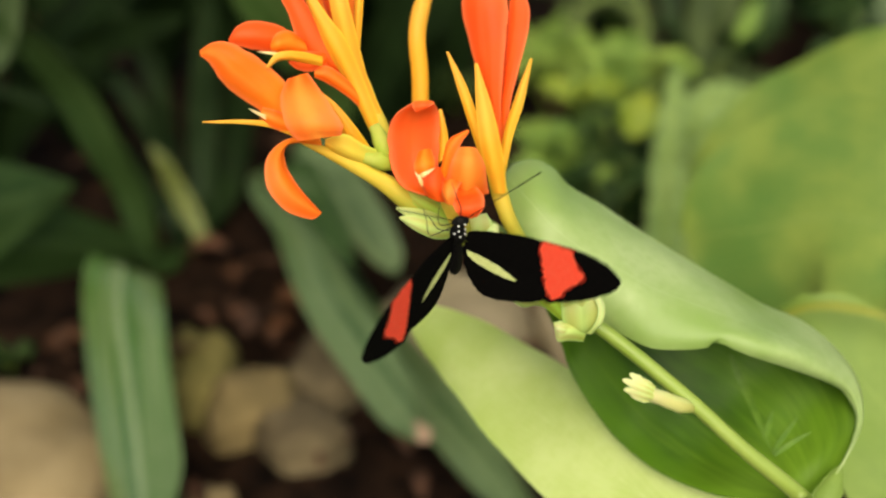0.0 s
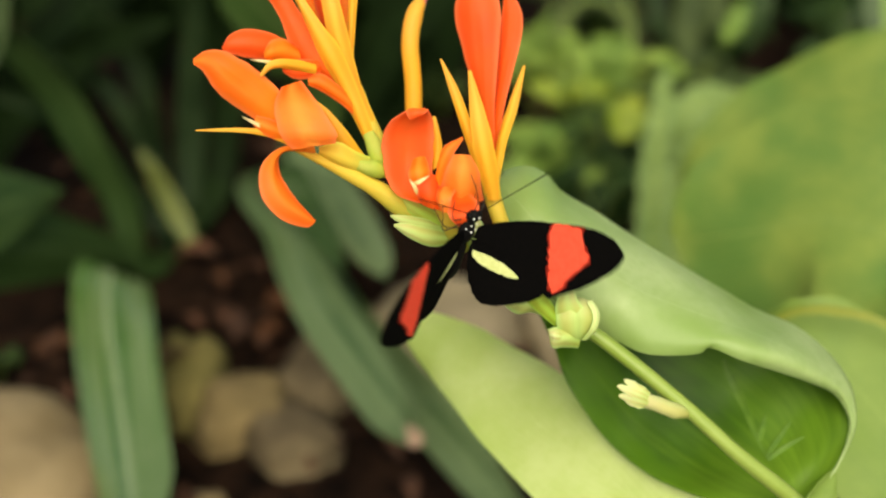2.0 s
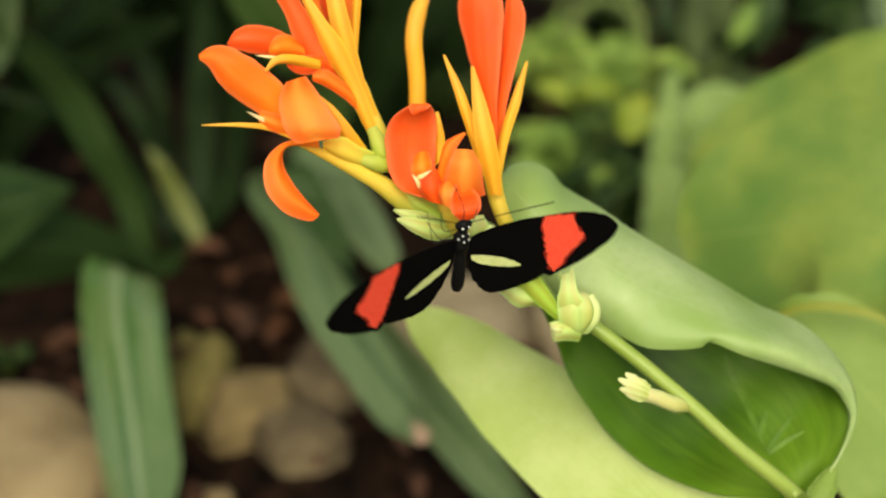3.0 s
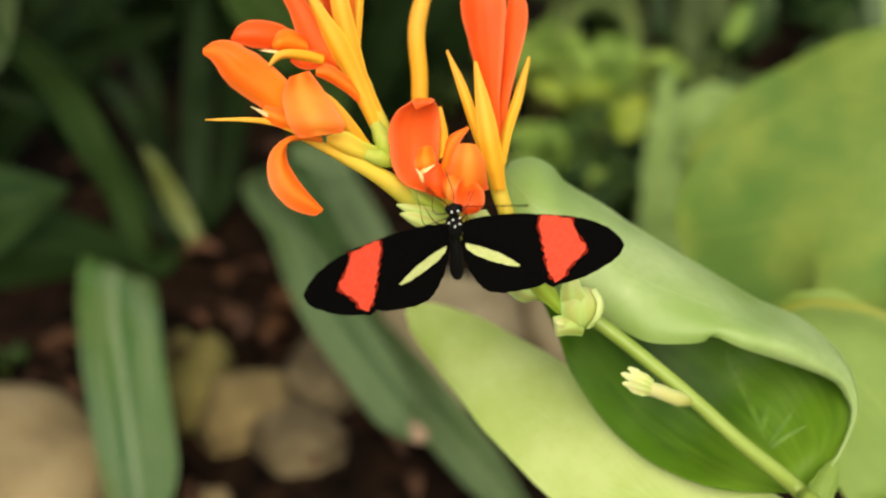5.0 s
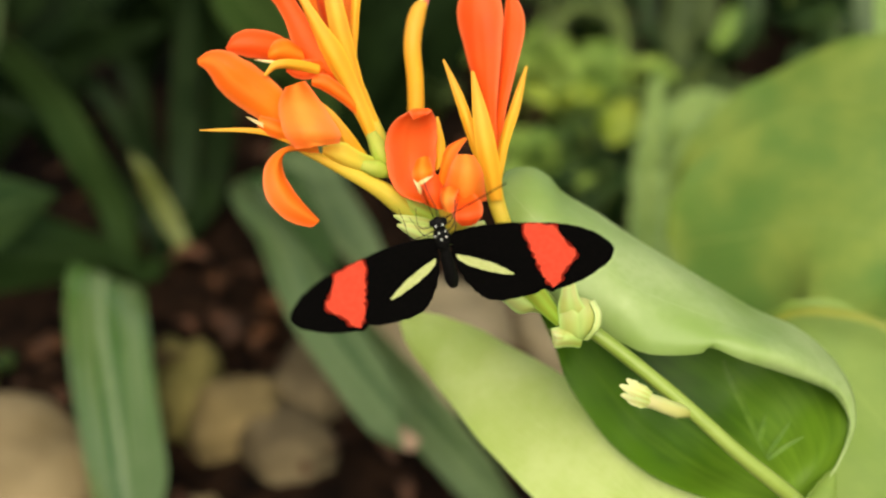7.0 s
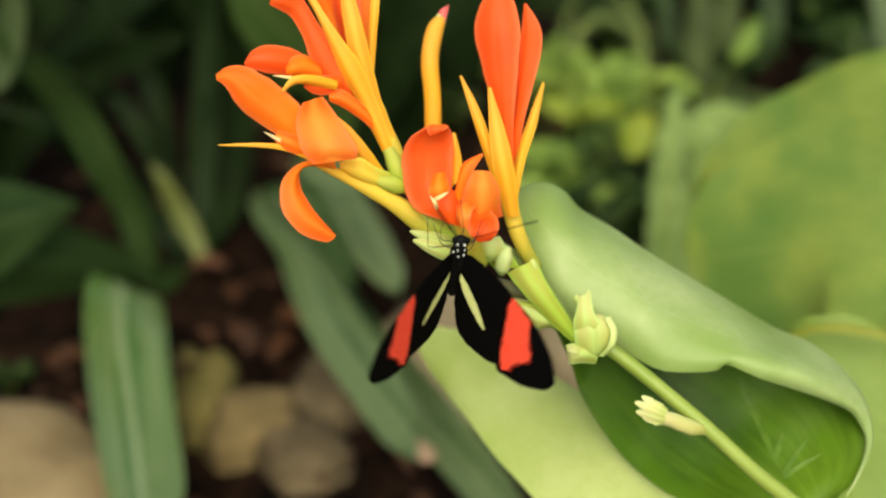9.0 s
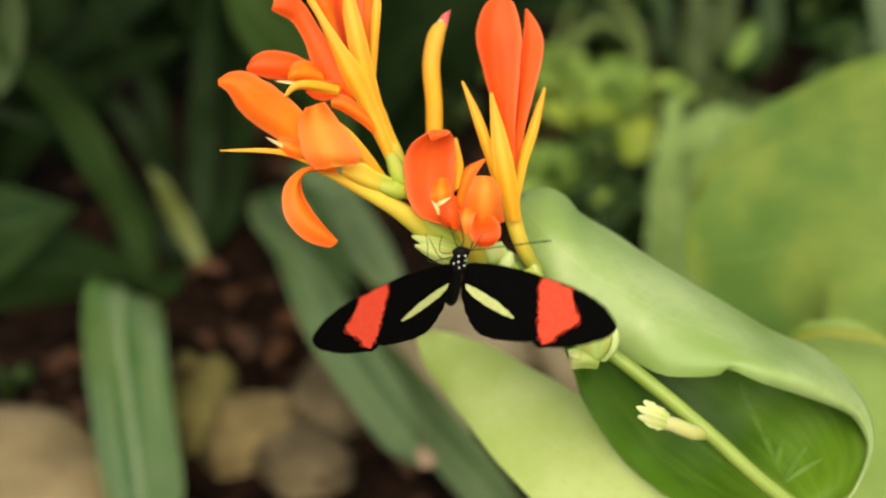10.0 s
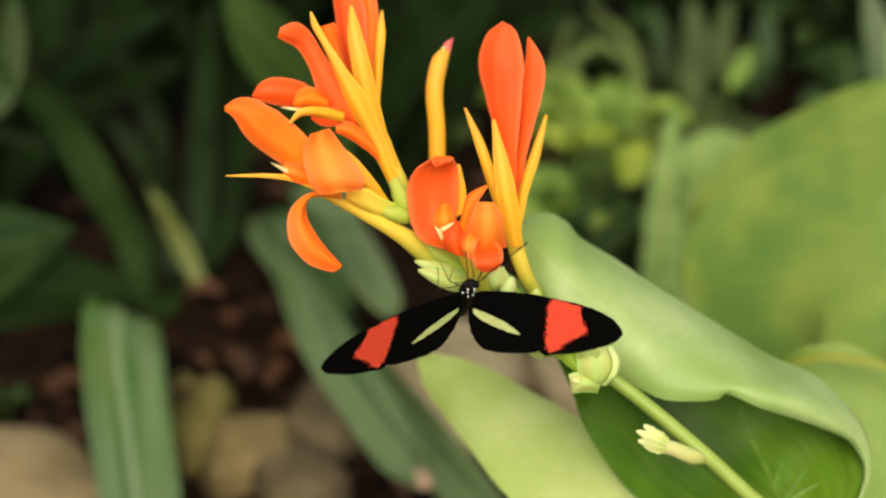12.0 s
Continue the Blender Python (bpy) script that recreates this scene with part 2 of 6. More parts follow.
M_PINK = petal_material("bud_tip_pink", (0.75, 0.45, 0.25), (0.80, 0.22, 0.18), (0.80, 0.10, 0.10), 0.2)
M_WING = plain_material("wing_black", (0.002, 0.002, 0.002), (0.0035, 0.003, 0.003), 900, 0.95, 0.15, 0.0001, 0.03)
M_BAND = plain_material("wing_red", (0.97, 0.082, 0.045), (0.98, 0.105, 0.06), 700, 0.85, 0.1, 0.00005, 0.1)
M_FRINGE = plain_material("wing_dark_red", (0.20, 0.014, 0.008), (0.32, 0.024, 0.014), 900, 0.9, 0.1, 0.00005, 0.05)
M_BAR = plain_material("wing_yellow", (0.60, 0.65, 0.25), (0.68, 0.72, 0.33), 700, 0.7, 0.2, 0.0001, 0.25)
M_BODY = plain_material("insect_black", (0.0025, 0.0025, 0.0025), (0.005, 0.0045, 0.0045), 1500, 0.7, 0.5, 0.0002, 0.12)
M_SPOT = plain_material("insect_white", (0.75, 0.75, 0.70), (0.85, 0.85, 0.80), 900, 0.6)
M_LEG = plain_material("insect_leg", (0.01, 0.009, 0.008), (0.03, 0.025, 0.02), 900, 0.5)
# soil darker than its own brown: the bed's shade is in this colour
M_SOIL = plain_material("dark_soil", (0.0020, 0.0011, 0.0008), (0.020, 0.0098, 0.0056), 42, 0.95, 0.8, 0.012, 0.05, 0.0, 8.0, 160)
M_STONE = plain_material("tan_stone", (0.15, 0.108, 0.052), (0.24, 0.18, 0.10), 14, 0.9, 0.6, 0.006, 0.2, 0.0, 7.0, 90)
M_STONE_TAN = plain_material("yellowish_stone", (0.098, 0.072, 0.030), (0.17, 0.124, 0.058), 16, 0.9, 0.6, 0.006, 0.2, 0.0, 7.0, 90)
M_STONE_MOSS = plain_material("mossy_stone", (0.082, 0.072, 0.020), (0.145, 0.120, 0.040), 18, 0.92, 0.6, 0.006, 0.2, 0.0, 7.0, 90)
M_STONE_BROWN = plain_material("brown_stone", (0.14, 0.110, 0.066), (0.33, 0.268, 0.172), 9, 0.9, 0.6, 0.006, 0.2, 0.0, 7.0, 70)
M_STONE_DARK = plain_material("dark_brown_stone", (0.048, 0.035, 0.019), (0.125, 0.096, 0.055), 14, 0.9, 0.6, 0.006, 0.2, 0.0, 7.0, 70)
M_TIP = plain_material("dry_leaf_tip", (0.20, 0.13, 0.085), (0.30, 0.20, 0.14), 60, 0.8, 0.3, 0.0005, 0.2)
M_LITTER = plain_material("dead_leaf", (0.02, 0.0095, 0.0055), (0.075, 0.032, 0.017), 30, 0.8, 0.4, 0.001, 0.2)
M_DEAD = plain_material("fallen_leaf", (0.028, 0.011, 0.005), (0.085, 0.034, 0.014), 60, 0.7, 0.4, 0.002, 0.2, 0.15)


# ---- shapes ----
def spline(points, count):
    """count + 1 points of a smooth curve that meets the points, and the place of each along it."""
    p = [Vector(q) for q in points]
    p = [p[0] * 2 - p[1]] + p + [p[-1] * 2 - p[-2]]
    n = len(p) - 3
    out = []
    for k in range(count + 1):
        x = k / count * n
        i = min(int(x), n - 1)
        u = x - i
        a, b, c, d = p[i:i + 4]
        out.append(0.5 * ((2 * b) + (c - a) * u + (2 * a - 5 * b + 4 * c - d) * u * u + (3 * b - a - 3 * c + d) * u ** 3))
    return out


def along(table, s):
    """The value at s of a table of (place, value), eased."""
    if not isinstance(table, (list, tuple)):
        return table
    for (a, x), (b, y) in zip(table, table[1:]):
        if s <= b:
            u = (s - a) / (b - a) if b > a else 1
            u = max(0, min(1, u))
            u = u * u * (3 - 2 * u) * 0.5 + u * 0.5
            return x + (y - x) * u
    return table[-1][1]


LANCE = [(0, 0.25), (0.15, 0.62), (0.45, 1.0), (0.7, 0.82), (0.9, 0.38), (1, 0.02)]
STRAP = [(0, 0.45), (0.25, 0.85), (0.55, 1.0), (0.8, 0.82), (0.93, 0.45), (1, 0.03)]
BROAD = [(0, 0.1), (0.12, 0.5), (0.35, 0.95), (0.6, 1.0), (0.82, 0.72), (0.94, 0.38), (1, 0.02)]
PETAL = [(0, 0.28), (0.3, 0.62), (0.62, 1.0), (0.85, 0.88), (0.95, 0.55), (1, 0.18)]
SPIKE = [(0, 0.45), (0.15, 0.8), (0.35, 1.0), (0.62, 0.75), (0.85, 0.4), (1, 0.03)]


def sheet(rows, thick, normals):
    """A closed thin sheet from rows of points, with UV across and along."""
    nu, nv = len(rows), len(rows[0])
    verts = [p + n * thick / 2 for r, m in zip(rows, normals) for p, n in zip(r, m)]
    verts += [p - n * thick / 2 for r, m in zip(rows, normals) for p, n in zip(r, m)]
    uv = [(j / (nv - 1), i / (nu - 1)) for i in range(nu) for j in range(nv)] * 2
    k = nu * nv
    faces = []
    for i in range(nu - 1):
        for j in range(nv - 1):
            a, b, c, d = i * nv + j, i * nv + j + 1, (i + 1) * nv + j + 1, (i + 1) * nv + j
            faces += [(a, b, c, d), (k + d, k + c, k + b, k + a)]
    rim = [j for j in range(nv)] + [i * nv + nv - 1 for i in range(1, nu)] + [(nu - 1) * nv + j for j in range(nv - 2, -1, -1)] + [i * nv for i in range(nu - 2, 0, -1)]
    m, q = len(verts), len(rim)
    verts += [verts[a] for a in rim] + [verts[k + a] for a in rim]
    uv += [uv[a] for a in rim] * 2
    faces += [(m + (i + 1) % q, m + i, m + q + i, m + q + (i + 1) % q) for i in range(q)]
    return verts, faces, uv


def grid_normals(rows):
    nu, nv = len(rows), len(rows[0])
    out = []
    for i in range(nu):
        r = []
        for j in range(nv):
            du = rows[min(i + 1, nu - 1)][j] - rows[max(i - 1, 0)][j]
            dv = rows[i][min(j + 1, nv - 1)] - rows[i][max(j - 1, 0)]
            n = dv.cross(du)
            r.append(n.normalized() if n.length > 1e-12 else Vector((0, 0, 1)))
        out.append(r)
    return out


def blade(points, half, shape=LANCE, cup=0.0, twist=0.0, face=VIEW, thick=0.0004, nu=26, nv=11, wave=0.0, waves=3.0, crease=0.0, seed=0.0, ragged=0.0, furrow=0.012):
    """A leaf or petal along a curve: half its width, the outline, the roll of its cross-section (radians), its twist (degrees)."""
    c = spline(points, nu)
    rows = []
    side = None
    for i, p in enumerate(c):
        s = i / nu
        t = (c[min(i + 1, nu)] - c[max(i - 1, 0)]).normalized()
        want = t.cross(Vector(face))
        if side is not None:
            prev = (side - t * side.dot(t)).normalized()
            want = want.normalized() if want.length > 1e-6 else prev
            if want.dot(prev) < 0:
                want = -want
            want = (want * 0.3 + prev * 0.7).normalized()
        side = want.normalized()
        turn = Matrix.Rotation(radians(along(twist, s)), 3, t)
        x, z = turn @ side, turn @ side.cross(t)
        w, phi = half * along(shape, s), along(cup, s)
        row = []
        for j in range(nv):
            v = 2 * j / (nv - 1) - 1
            ww = w * (1 + ragged * noise.noise(Vector((s * 14, v * 3, seed))))
            if abs(phi) > 0.01:
                a, h = ww * math.sin(phi * v) / phi, ww * (1 - math.cos(phi * v)) / phi
            else:
                a, h = ww * v, 0.0
            h += crease * ww * abs(v)
            h += wave * v * v * math.sin(6.283 * (waves * s + seed) + (1.3 if v > 0 else 0))
            h += 0.06 * ww * noise.noise(Vector((s * 4, v * 1.7, seed + 3)))
            h += furrow * ww * (0.6 * math.cos(17 * v + 1.5 * math.sin(5 * s)) + 0.4 * math.cos(29 * v + seed))
            row.append(p + x * a + z * h)
        rows.append(row)
    return sheet(rows, thick, grid_normals(rows))


def lamina(a, b, bulge=0.12, fold=0.0, nu=30, nv=13, thick=0.0004, seed=0.0, furrow=0.010):
    """A petal or bract between its two margins, base to tip: it bulges towards the light and may be creased along its middle."""
    p, q = spline(a, nu), spline(b, nu)
    rows, n = [], VIEW.normalized()
    for i in range(nu + 1):
        s = i / nu
        k, m = max(i - 1, 0), min(i + 1, nu)
        t = (p[m] + q[m] - p[k] - q[k]).normalized()
        across = q[i] - p[i]
        w = across.length
        c = across.cross(t)
        if w > 0.0004 and c.length > 1e-9:
            c = c if c.dot(VIEW) > 0 else -c
            n = (n * 0.5 + c.normalized() * 0.5).normalized()
        row = []
        for j in range(nv):
            v = j / (nv - 1)
            h = along(bulge, s) * w * math.sin(math.pi * v) - fold * w * (1 - abs(2 * v - 1)) ** 2
            h += 0.05 * w * math.sin(math.pi * v) * noise.noise(Vector((s * 3.5, v * 2.2, seed + 3)))
            h += furrow * w * (0.6 * math.cos(19 * v + 2 * math.sin(4 * s + seed)) + 0.4 * math.cos(31 * v + seed)) * math.sin(math.pi * v)
            edge = 0.02 * w * (abs(2 * v - 1) ** 4) * noise.noise(Vector((s * 11, v * 5, seed)))
            row.append(p[i].lerp(q[i], v) + across.normalized() * edge + n * h if w > 0 else p[i].copy())
        rows.append(row)
    return sheet(rows, thick, grid_normals(rows))


def tube(points, radii, nu=20, nv=12, lumps=0.0, seed=0.0):
    """A stem or pod along a curve: radii a table of (place, radius)."""
    c = spline(points, nu)
    verts, faces, uv = [], [], []
    side = Vector((0.31, 0.2, 0.93))
    for i, p in enumerate(c):
        t = (c[min(i + 1, nu)] - c[max(i - 1, 0)]).normalized()
        side = (side - t * side.dot(t)).normalized()
        up = t.cross(side)
        r = along(radii, i / nu)
        for j in range(nv):
            a = 6.28318 * j / nv
            rr = r * (1 + lumps * noise.noise(Vector((math.cos(a) * 1.5, math.sin(a) * 1.5 + seed, i / nu * 8))))
            verts.append(p + side * rr * math.cos(a) + up * rr * math.sin(a))
            uv.append((j / nv, i / nu))
    for i in range(nu):
        for j in range(nv):
            k = (j + 1) % nv
            faces.append((i * nv + j, i * nv + k, (i + 1) * nv + k, (i + 1) * nv + j))
    faces.append(tuple(range(nv - 1, -1, -1)))
    faces.append(tuple(nu * nv + j for j in range(nv)))
    return verts, faces, uv


def ball(centre, radii, nu=10, nv=14, rough=0.0, seed=0.0):
    """A round body, its poles along y."""
    verts, faces, uv = [], [], []
    centre = Vector(centre)
    for i in range(nu + 1):
        a = math.pi * i / nu
        for j in range(nv):
            b = 6.28318 * j / nv
            d = Vector((math.sin(a) * math.cos(b), -math.cos(a), math.sin(a) * math.sin(b)))
            k = 1 + rough * noise.fractal(d * 1.7 + Vector((seed, seed, seed)), 1.0, 2.0, 4)
            verts.append(centre + Vector((d.x * radii[0], d.y * radii[1], d.z * radii[2])) * k)
            uv.append((j / nv, i / nu))
    for i in range(nu):
        for j in range(nv):
            k = (j + 1) % nv
            faces.append((i * nv + j, (i + 1) * nv + j, (i + 1) * nv + k, i * nv + k))
    return verts, faces, uv


def joined(shapes):
    verts, faces, uv = [], [], []
    for v, f, u in shapes:
        k = len(verts)
        verts += v
        faces += [tuple(i + k for i in g) for g in f]
        uv += u
    return verts, faces, uv


def mesh_of(name, shape, mat, base=Vector((0, 0, 0))):
    verts, faces, uv = shape
    me = bpy.data.meshes.new(name)
    me.from_pydata([tuple(Vector(v) - base) for v in verts], [], faces)
    layer = me.uv_layers.new(name="UVMap")
    index = np.zeros(len(me.loops), dtype=np.int32)
    me.loops.foreach_get("vertex_index", index)
    layer.data.foreach_set("uv", np.array(uv, dtype=np.float32)[index].ravel())
    me.polygons.foreach_set("use_smooth", [True] * len(me.polygons))
    me.materials.append(mat)
    me.validate()
    return me


def origin(ob):
    place = Vector((0, 0, 0))
    while ob is not None:
        place += ob.location
        ob = ob.parent
    return place


def thing(name, base, label, category, group="", kind=""):
    ob = new(name)
    ob.empty_display_size = 0.02
    ob.location = base
    return tagged(ob, label, category, group, kind)


def part(name, shape, mat, parent, label=""):
    ob = new(name, mesh_of(name, shape, mat, origin(parent)))
    ob.parent = parent
    return tagged(ob, label)


def solid(name, shape, mat, base, label, category, group="", kind=""):
    base = Vector(base)
    ob = new(name, mesh_of(name, shape, mat, base))
    ob.location = base
    return tagged(ob, label, category, group, kind)


# ---- ground ----
def build_ground():
    def rise(x, y):
        near = max(0.0, 1 - (abs(x) + abs(y - 0.4)) / 6)
        return near * (0.018 * noise.noise(Vector((x * 7, y * 7, 0))) + 0.008 * noise.noise(Vector((x * 31, y * 31, 5))))
    marks = sorted({round(s * v, 4) for s in (-1, 1) for v in (*np.arange(0, 1.6, 0.03), 2, 2.6, 4, 7, 14, 40, 150, 600)})
    n = len(marks)
    verts = [Vector((x, y + 0.5, rise(x, y + 0.5))) for y in marks for x in marks]
    faces = [(i * n + j, i * n + j + 1, (i + 1) * n + j + 1, (i + 1) * n + j) for i in range(n - 1) for j in range(n - 1)]
    uv = [(v.x, v.y) for v in verts]
    solid("ground", (verts, faces, uv), M_SOIL, (0, 0, 0), "dark brown garden soil", "ground", kind="structure")


def build_stone(place, size, mat, label, seed, turn=0.0):
    shape = ball((0, 0, 0), (1, 1, 1), 22, 30, 0.16, seed)
    m = Matrix.Rotation(radians(turn), 3, "Z")
    pts = []
    for v in shape[0]:
        k = (abs(v.x) ** 3.2 + abs(v.y) ** 3.2 + abs(v.z) ** 3.2) ** (1 / 3.2)
        v = v * (v.length / k) if k > 0 else v
        v = Vector((v.x * size[0], v.y * size[1], v.z * size[2])) * (1 + 0.10 * noise.noise(v * 2.3 + Vector((seed, 0, 0))))
        pts.append(m @ v + Vector(place))
    base = Vector((place[0], place[1], 0))
    solid("stone", (pts, shape[1], shape[2]), mat, base, label, "stone", "stones of the bed")


def build_stones():
    build_stone((-0.2741, 0.2760, 0.0), (0.086, 0.078, 0.05), M_STONE, "large tan flat stone in the bed", 1.0, 20)
    build_stone((-0.1628, 0.3963, 0.0), (0.024, 0.040, 0.033), M_STONE_MOSS, "olive-tinged upright stone on dark soil", 2.0, 10)
    build_stone((-0.1231, 0.3631, 0.0), (0.031, 0.030, 0.030), M_STONE_TAN, "tan rounded stone beside another", 3.0, 8)
    build_stone((-0.0899, 0.3350, 0.0), (0.026, 0.028, 0.027), M_STONE_DARK, "dull brown rounded stone on soil", 4.0, 30)
    build_stone((-0.1370, 0.2805, 0.0), (0.014, 0.012, 0.012), M_STONE, "small yellowish stone on soil", 5.0, 0)
    build_stone((-0.0753, 0.4159, 0.0), (0.030, 0.050, 0.024), M_STONE_DARK, "dull brown flat stone under leaves", 6.0, -20)
    build_stone((-0.0047, 0.4389, 0.0), (0.058, 0.062, 0.042), M_STONE_BROWN, "pale brown weathered stone behind the leaves", 7.0, -25)
    build_stone((0.0889, 0.4601, 0.0), (0.028, 0.062, 0.030), M_STONE_BROWN, "pale brown stone beside a larger one", 8.0, 15)


def build_litter():
    rng = random.Random(4)
    shapes = []
    for k in range(320):
        x, y = rng.uniform(-0.7, 0.12), rng.uniform(0.25, 1.1)
        a = rng.uniform(0, 6.28)
        d = Vector((math.cos(a), math.sin(a), rng.uniform(-0.1, 0.3)))
        p = Vector((x, y, 0.012 + rng.uniform(0, 0.015)))
        size = rng.uniform(0.008, 0.034)
        shapes.append(blade([p, p + d * size * 0.5 + Vector((0, 0, 0.006)), p + d * size], size * 0.22, LANCE, rng.uniform(-1, 1), rng.uniform(-40, 40), (0, 0, 1), 0.0006, 6, 5))
    solid("leaf_litter", joined(shapes), M_LITTER, (0, 0.8, 0.0), "dry reddish-brown fallen leaves on soil", "leaf litter", kind="stuff")


def build_dead_leaf(place, size, turn, seed):
    p = Vector(place) + Vector((0, 0, 0.014))
    d = Vector((math.cos(radians(turn)), math.sin(radians(turn)), 0.12))
    shape = blade([p, p + d * size * 0.35 + Vector((0, 0, size * 0.14)), p + d * size * 0.7 + Vector((0, 0, size * 0.16)), p + d * size], size * 0.30, LANCE, 0.9, 15, (0, -0.3, 1), 0.0006, 14, 7, 0.003, 2.0, 0.1, seed, 0.25)
    solid("dead_leaf", shape, M_DEAD, p, "curled reddish-brown dead leaf on soil", "dead leaf", "dead leaves")


build_ground()
build_stones()
for k, (place, size, turn) in enumerate((((-0.2728, 0.4250, 0.0), 0.028, 20),
                                         ((-0.1266, 0.4899, 0.0), 0.03, -35),
                                         ((-0.1225, 0.4323, 0.0), 0.026, 70),
                                         ((-0.3297, 0.5328, 0.0), 0.036, 15),
                                         ((-0.1584, 0.5092, 0.0), 0.02, 120))):
    build_dead_leaf(place, size, turn, k * 1.7)
build_litter()


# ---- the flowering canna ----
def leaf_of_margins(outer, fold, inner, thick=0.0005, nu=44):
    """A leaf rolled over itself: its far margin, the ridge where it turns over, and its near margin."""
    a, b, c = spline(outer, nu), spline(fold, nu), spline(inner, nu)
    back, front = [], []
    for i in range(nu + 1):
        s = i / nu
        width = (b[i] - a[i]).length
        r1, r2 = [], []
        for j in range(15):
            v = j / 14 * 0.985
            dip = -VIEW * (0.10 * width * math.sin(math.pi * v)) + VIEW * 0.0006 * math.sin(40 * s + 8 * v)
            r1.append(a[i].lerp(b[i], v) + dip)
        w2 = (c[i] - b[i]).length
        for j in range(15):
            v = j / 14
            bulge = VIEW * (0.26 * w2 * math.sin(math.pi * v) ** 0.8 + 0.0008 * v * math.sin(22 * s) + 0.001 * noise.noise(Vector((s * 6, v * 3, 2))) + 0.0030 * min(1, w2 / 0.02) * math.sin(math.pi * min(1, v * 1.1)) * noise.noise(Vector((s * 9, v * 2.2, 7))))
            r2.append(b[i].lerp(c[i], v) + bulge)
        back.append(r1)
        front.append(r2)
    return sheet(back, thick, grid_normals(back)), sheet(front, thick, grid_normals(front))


def build_canna():
    plant = thing("canna_plant", (0.2216, 0.1758, -0.0000), "orange-flowered canna with pale green leaves and leaning stem", "plant")
    stem = part("stem", tube([(0.2216, 0.1758, -0.0000), (0.1040, -0.0181, 0.2537), (0.0937, -0.0177, 0.2686), (0.0774, -0.0146, 0.2823), (0.0621, -0.0086, 0.2948), (0.0420, -0.0006, 0.3089), (0.0312, 0.0024, 0.3143), (0.0220, 0.0092, 0.3242),
                              (0.0141, 0.0138, 0.3303), (0.0025, 0.0099, 0.3376), (-0.0067, 0.0132, 0.3436), (-0.0123, 0.0153, 0.3492)],
                             [(0, 0.00279), (0.3, 0.00195), (0.6, 0.00174), (0.8, 0.00181), (0.93, 0.00139), (1, 0.00097)], 60, 12), M_STEM, plant, "smooth yellow-green leaning stem")

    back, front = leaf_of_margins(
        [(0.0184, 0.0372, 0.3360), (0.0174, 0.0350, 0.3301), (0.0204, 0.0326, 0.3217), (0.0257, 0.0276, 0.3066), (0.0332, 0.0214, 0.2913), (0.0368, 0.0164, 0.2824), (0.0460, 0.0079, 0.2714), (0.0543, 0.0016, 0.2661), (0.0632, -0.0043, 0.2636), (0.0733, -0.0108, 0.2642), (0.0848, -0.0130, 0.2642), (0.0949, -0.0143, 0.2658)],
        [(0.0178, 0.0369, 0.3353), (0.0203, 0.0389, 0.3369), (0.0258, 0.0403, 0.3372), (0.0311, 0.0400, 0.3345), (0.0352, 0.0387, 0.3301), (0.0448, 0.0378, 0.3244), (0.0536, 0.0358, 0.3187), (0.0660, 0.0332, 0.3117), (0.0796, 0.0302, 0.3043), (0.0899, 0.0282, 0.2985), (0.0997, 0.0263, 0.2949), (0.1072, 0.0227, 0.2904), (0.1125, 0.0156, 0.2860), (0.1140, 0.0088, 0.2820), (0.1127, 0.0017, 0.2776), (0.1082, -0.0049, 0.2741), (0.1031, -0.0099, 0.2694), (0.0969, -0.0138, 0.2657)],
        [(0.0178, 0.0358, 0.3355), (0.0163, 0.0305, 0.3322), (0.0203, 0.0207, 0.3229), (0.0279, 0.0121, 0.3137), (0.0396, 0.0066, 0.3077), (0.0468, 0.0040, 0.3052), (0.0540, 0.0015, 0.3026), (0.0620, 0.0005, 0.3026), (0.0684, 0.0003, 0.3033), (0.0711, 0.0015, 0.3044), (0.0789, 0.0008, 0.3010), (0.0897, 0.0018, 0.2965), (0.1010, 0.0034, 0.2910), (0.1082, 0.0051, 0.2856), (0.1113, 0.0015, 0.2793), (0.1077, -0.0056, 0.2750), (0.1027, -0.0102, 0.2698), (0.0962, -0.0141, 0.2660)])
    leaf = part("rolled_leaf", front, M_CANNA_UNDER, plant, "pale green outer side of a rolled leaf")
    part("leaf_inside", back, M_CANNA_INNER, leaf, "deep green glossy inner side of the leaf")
    part("midrib", blade([(0.0814, 0.0239, 0.2848), (0.0827, 0.0224, 0.2816), (0.0845, 0.0200, 0.2783), (0.0862, 0.0159, 0.2754), (0.0875, 0.0105, 0.2728), (0.0888, 0.0053, 0.2705), (0.0900, 0.0007, 0.2687)], 0.00125, SPIKE, -0.3, 0, VIEW, 0.0002, 24, 7), M_CANNA_RIB, leaf, "paler midrib of the leaf")
    for rib in ([(0.0900, 0.0007, 0.2687), (0.0926, 0.0036, 0.2703), (0.0955, 0.0067, 0.2724), (0.0981, 0.0093, 0.2746)],
                [(0.0902, 0.0000, 0.2685), (0.0938, 0.0017, 0.2699), (0.0973, 0.0032, 0.2716), (0.1006, 0.0041, 0.2734)],
                [(0.0888, 0.0053, 0.2705), (0.0904, 0.0088, 0.2726), (0.0918, 0.0122, 0.2750)]):
        part("vein", blade(rib, 0.00095, SPIKE, -0.3, 0, VIEW, 0.0002, 14, 7), M_CANNA_RIB, leaf, "pale side vein of the leaf")
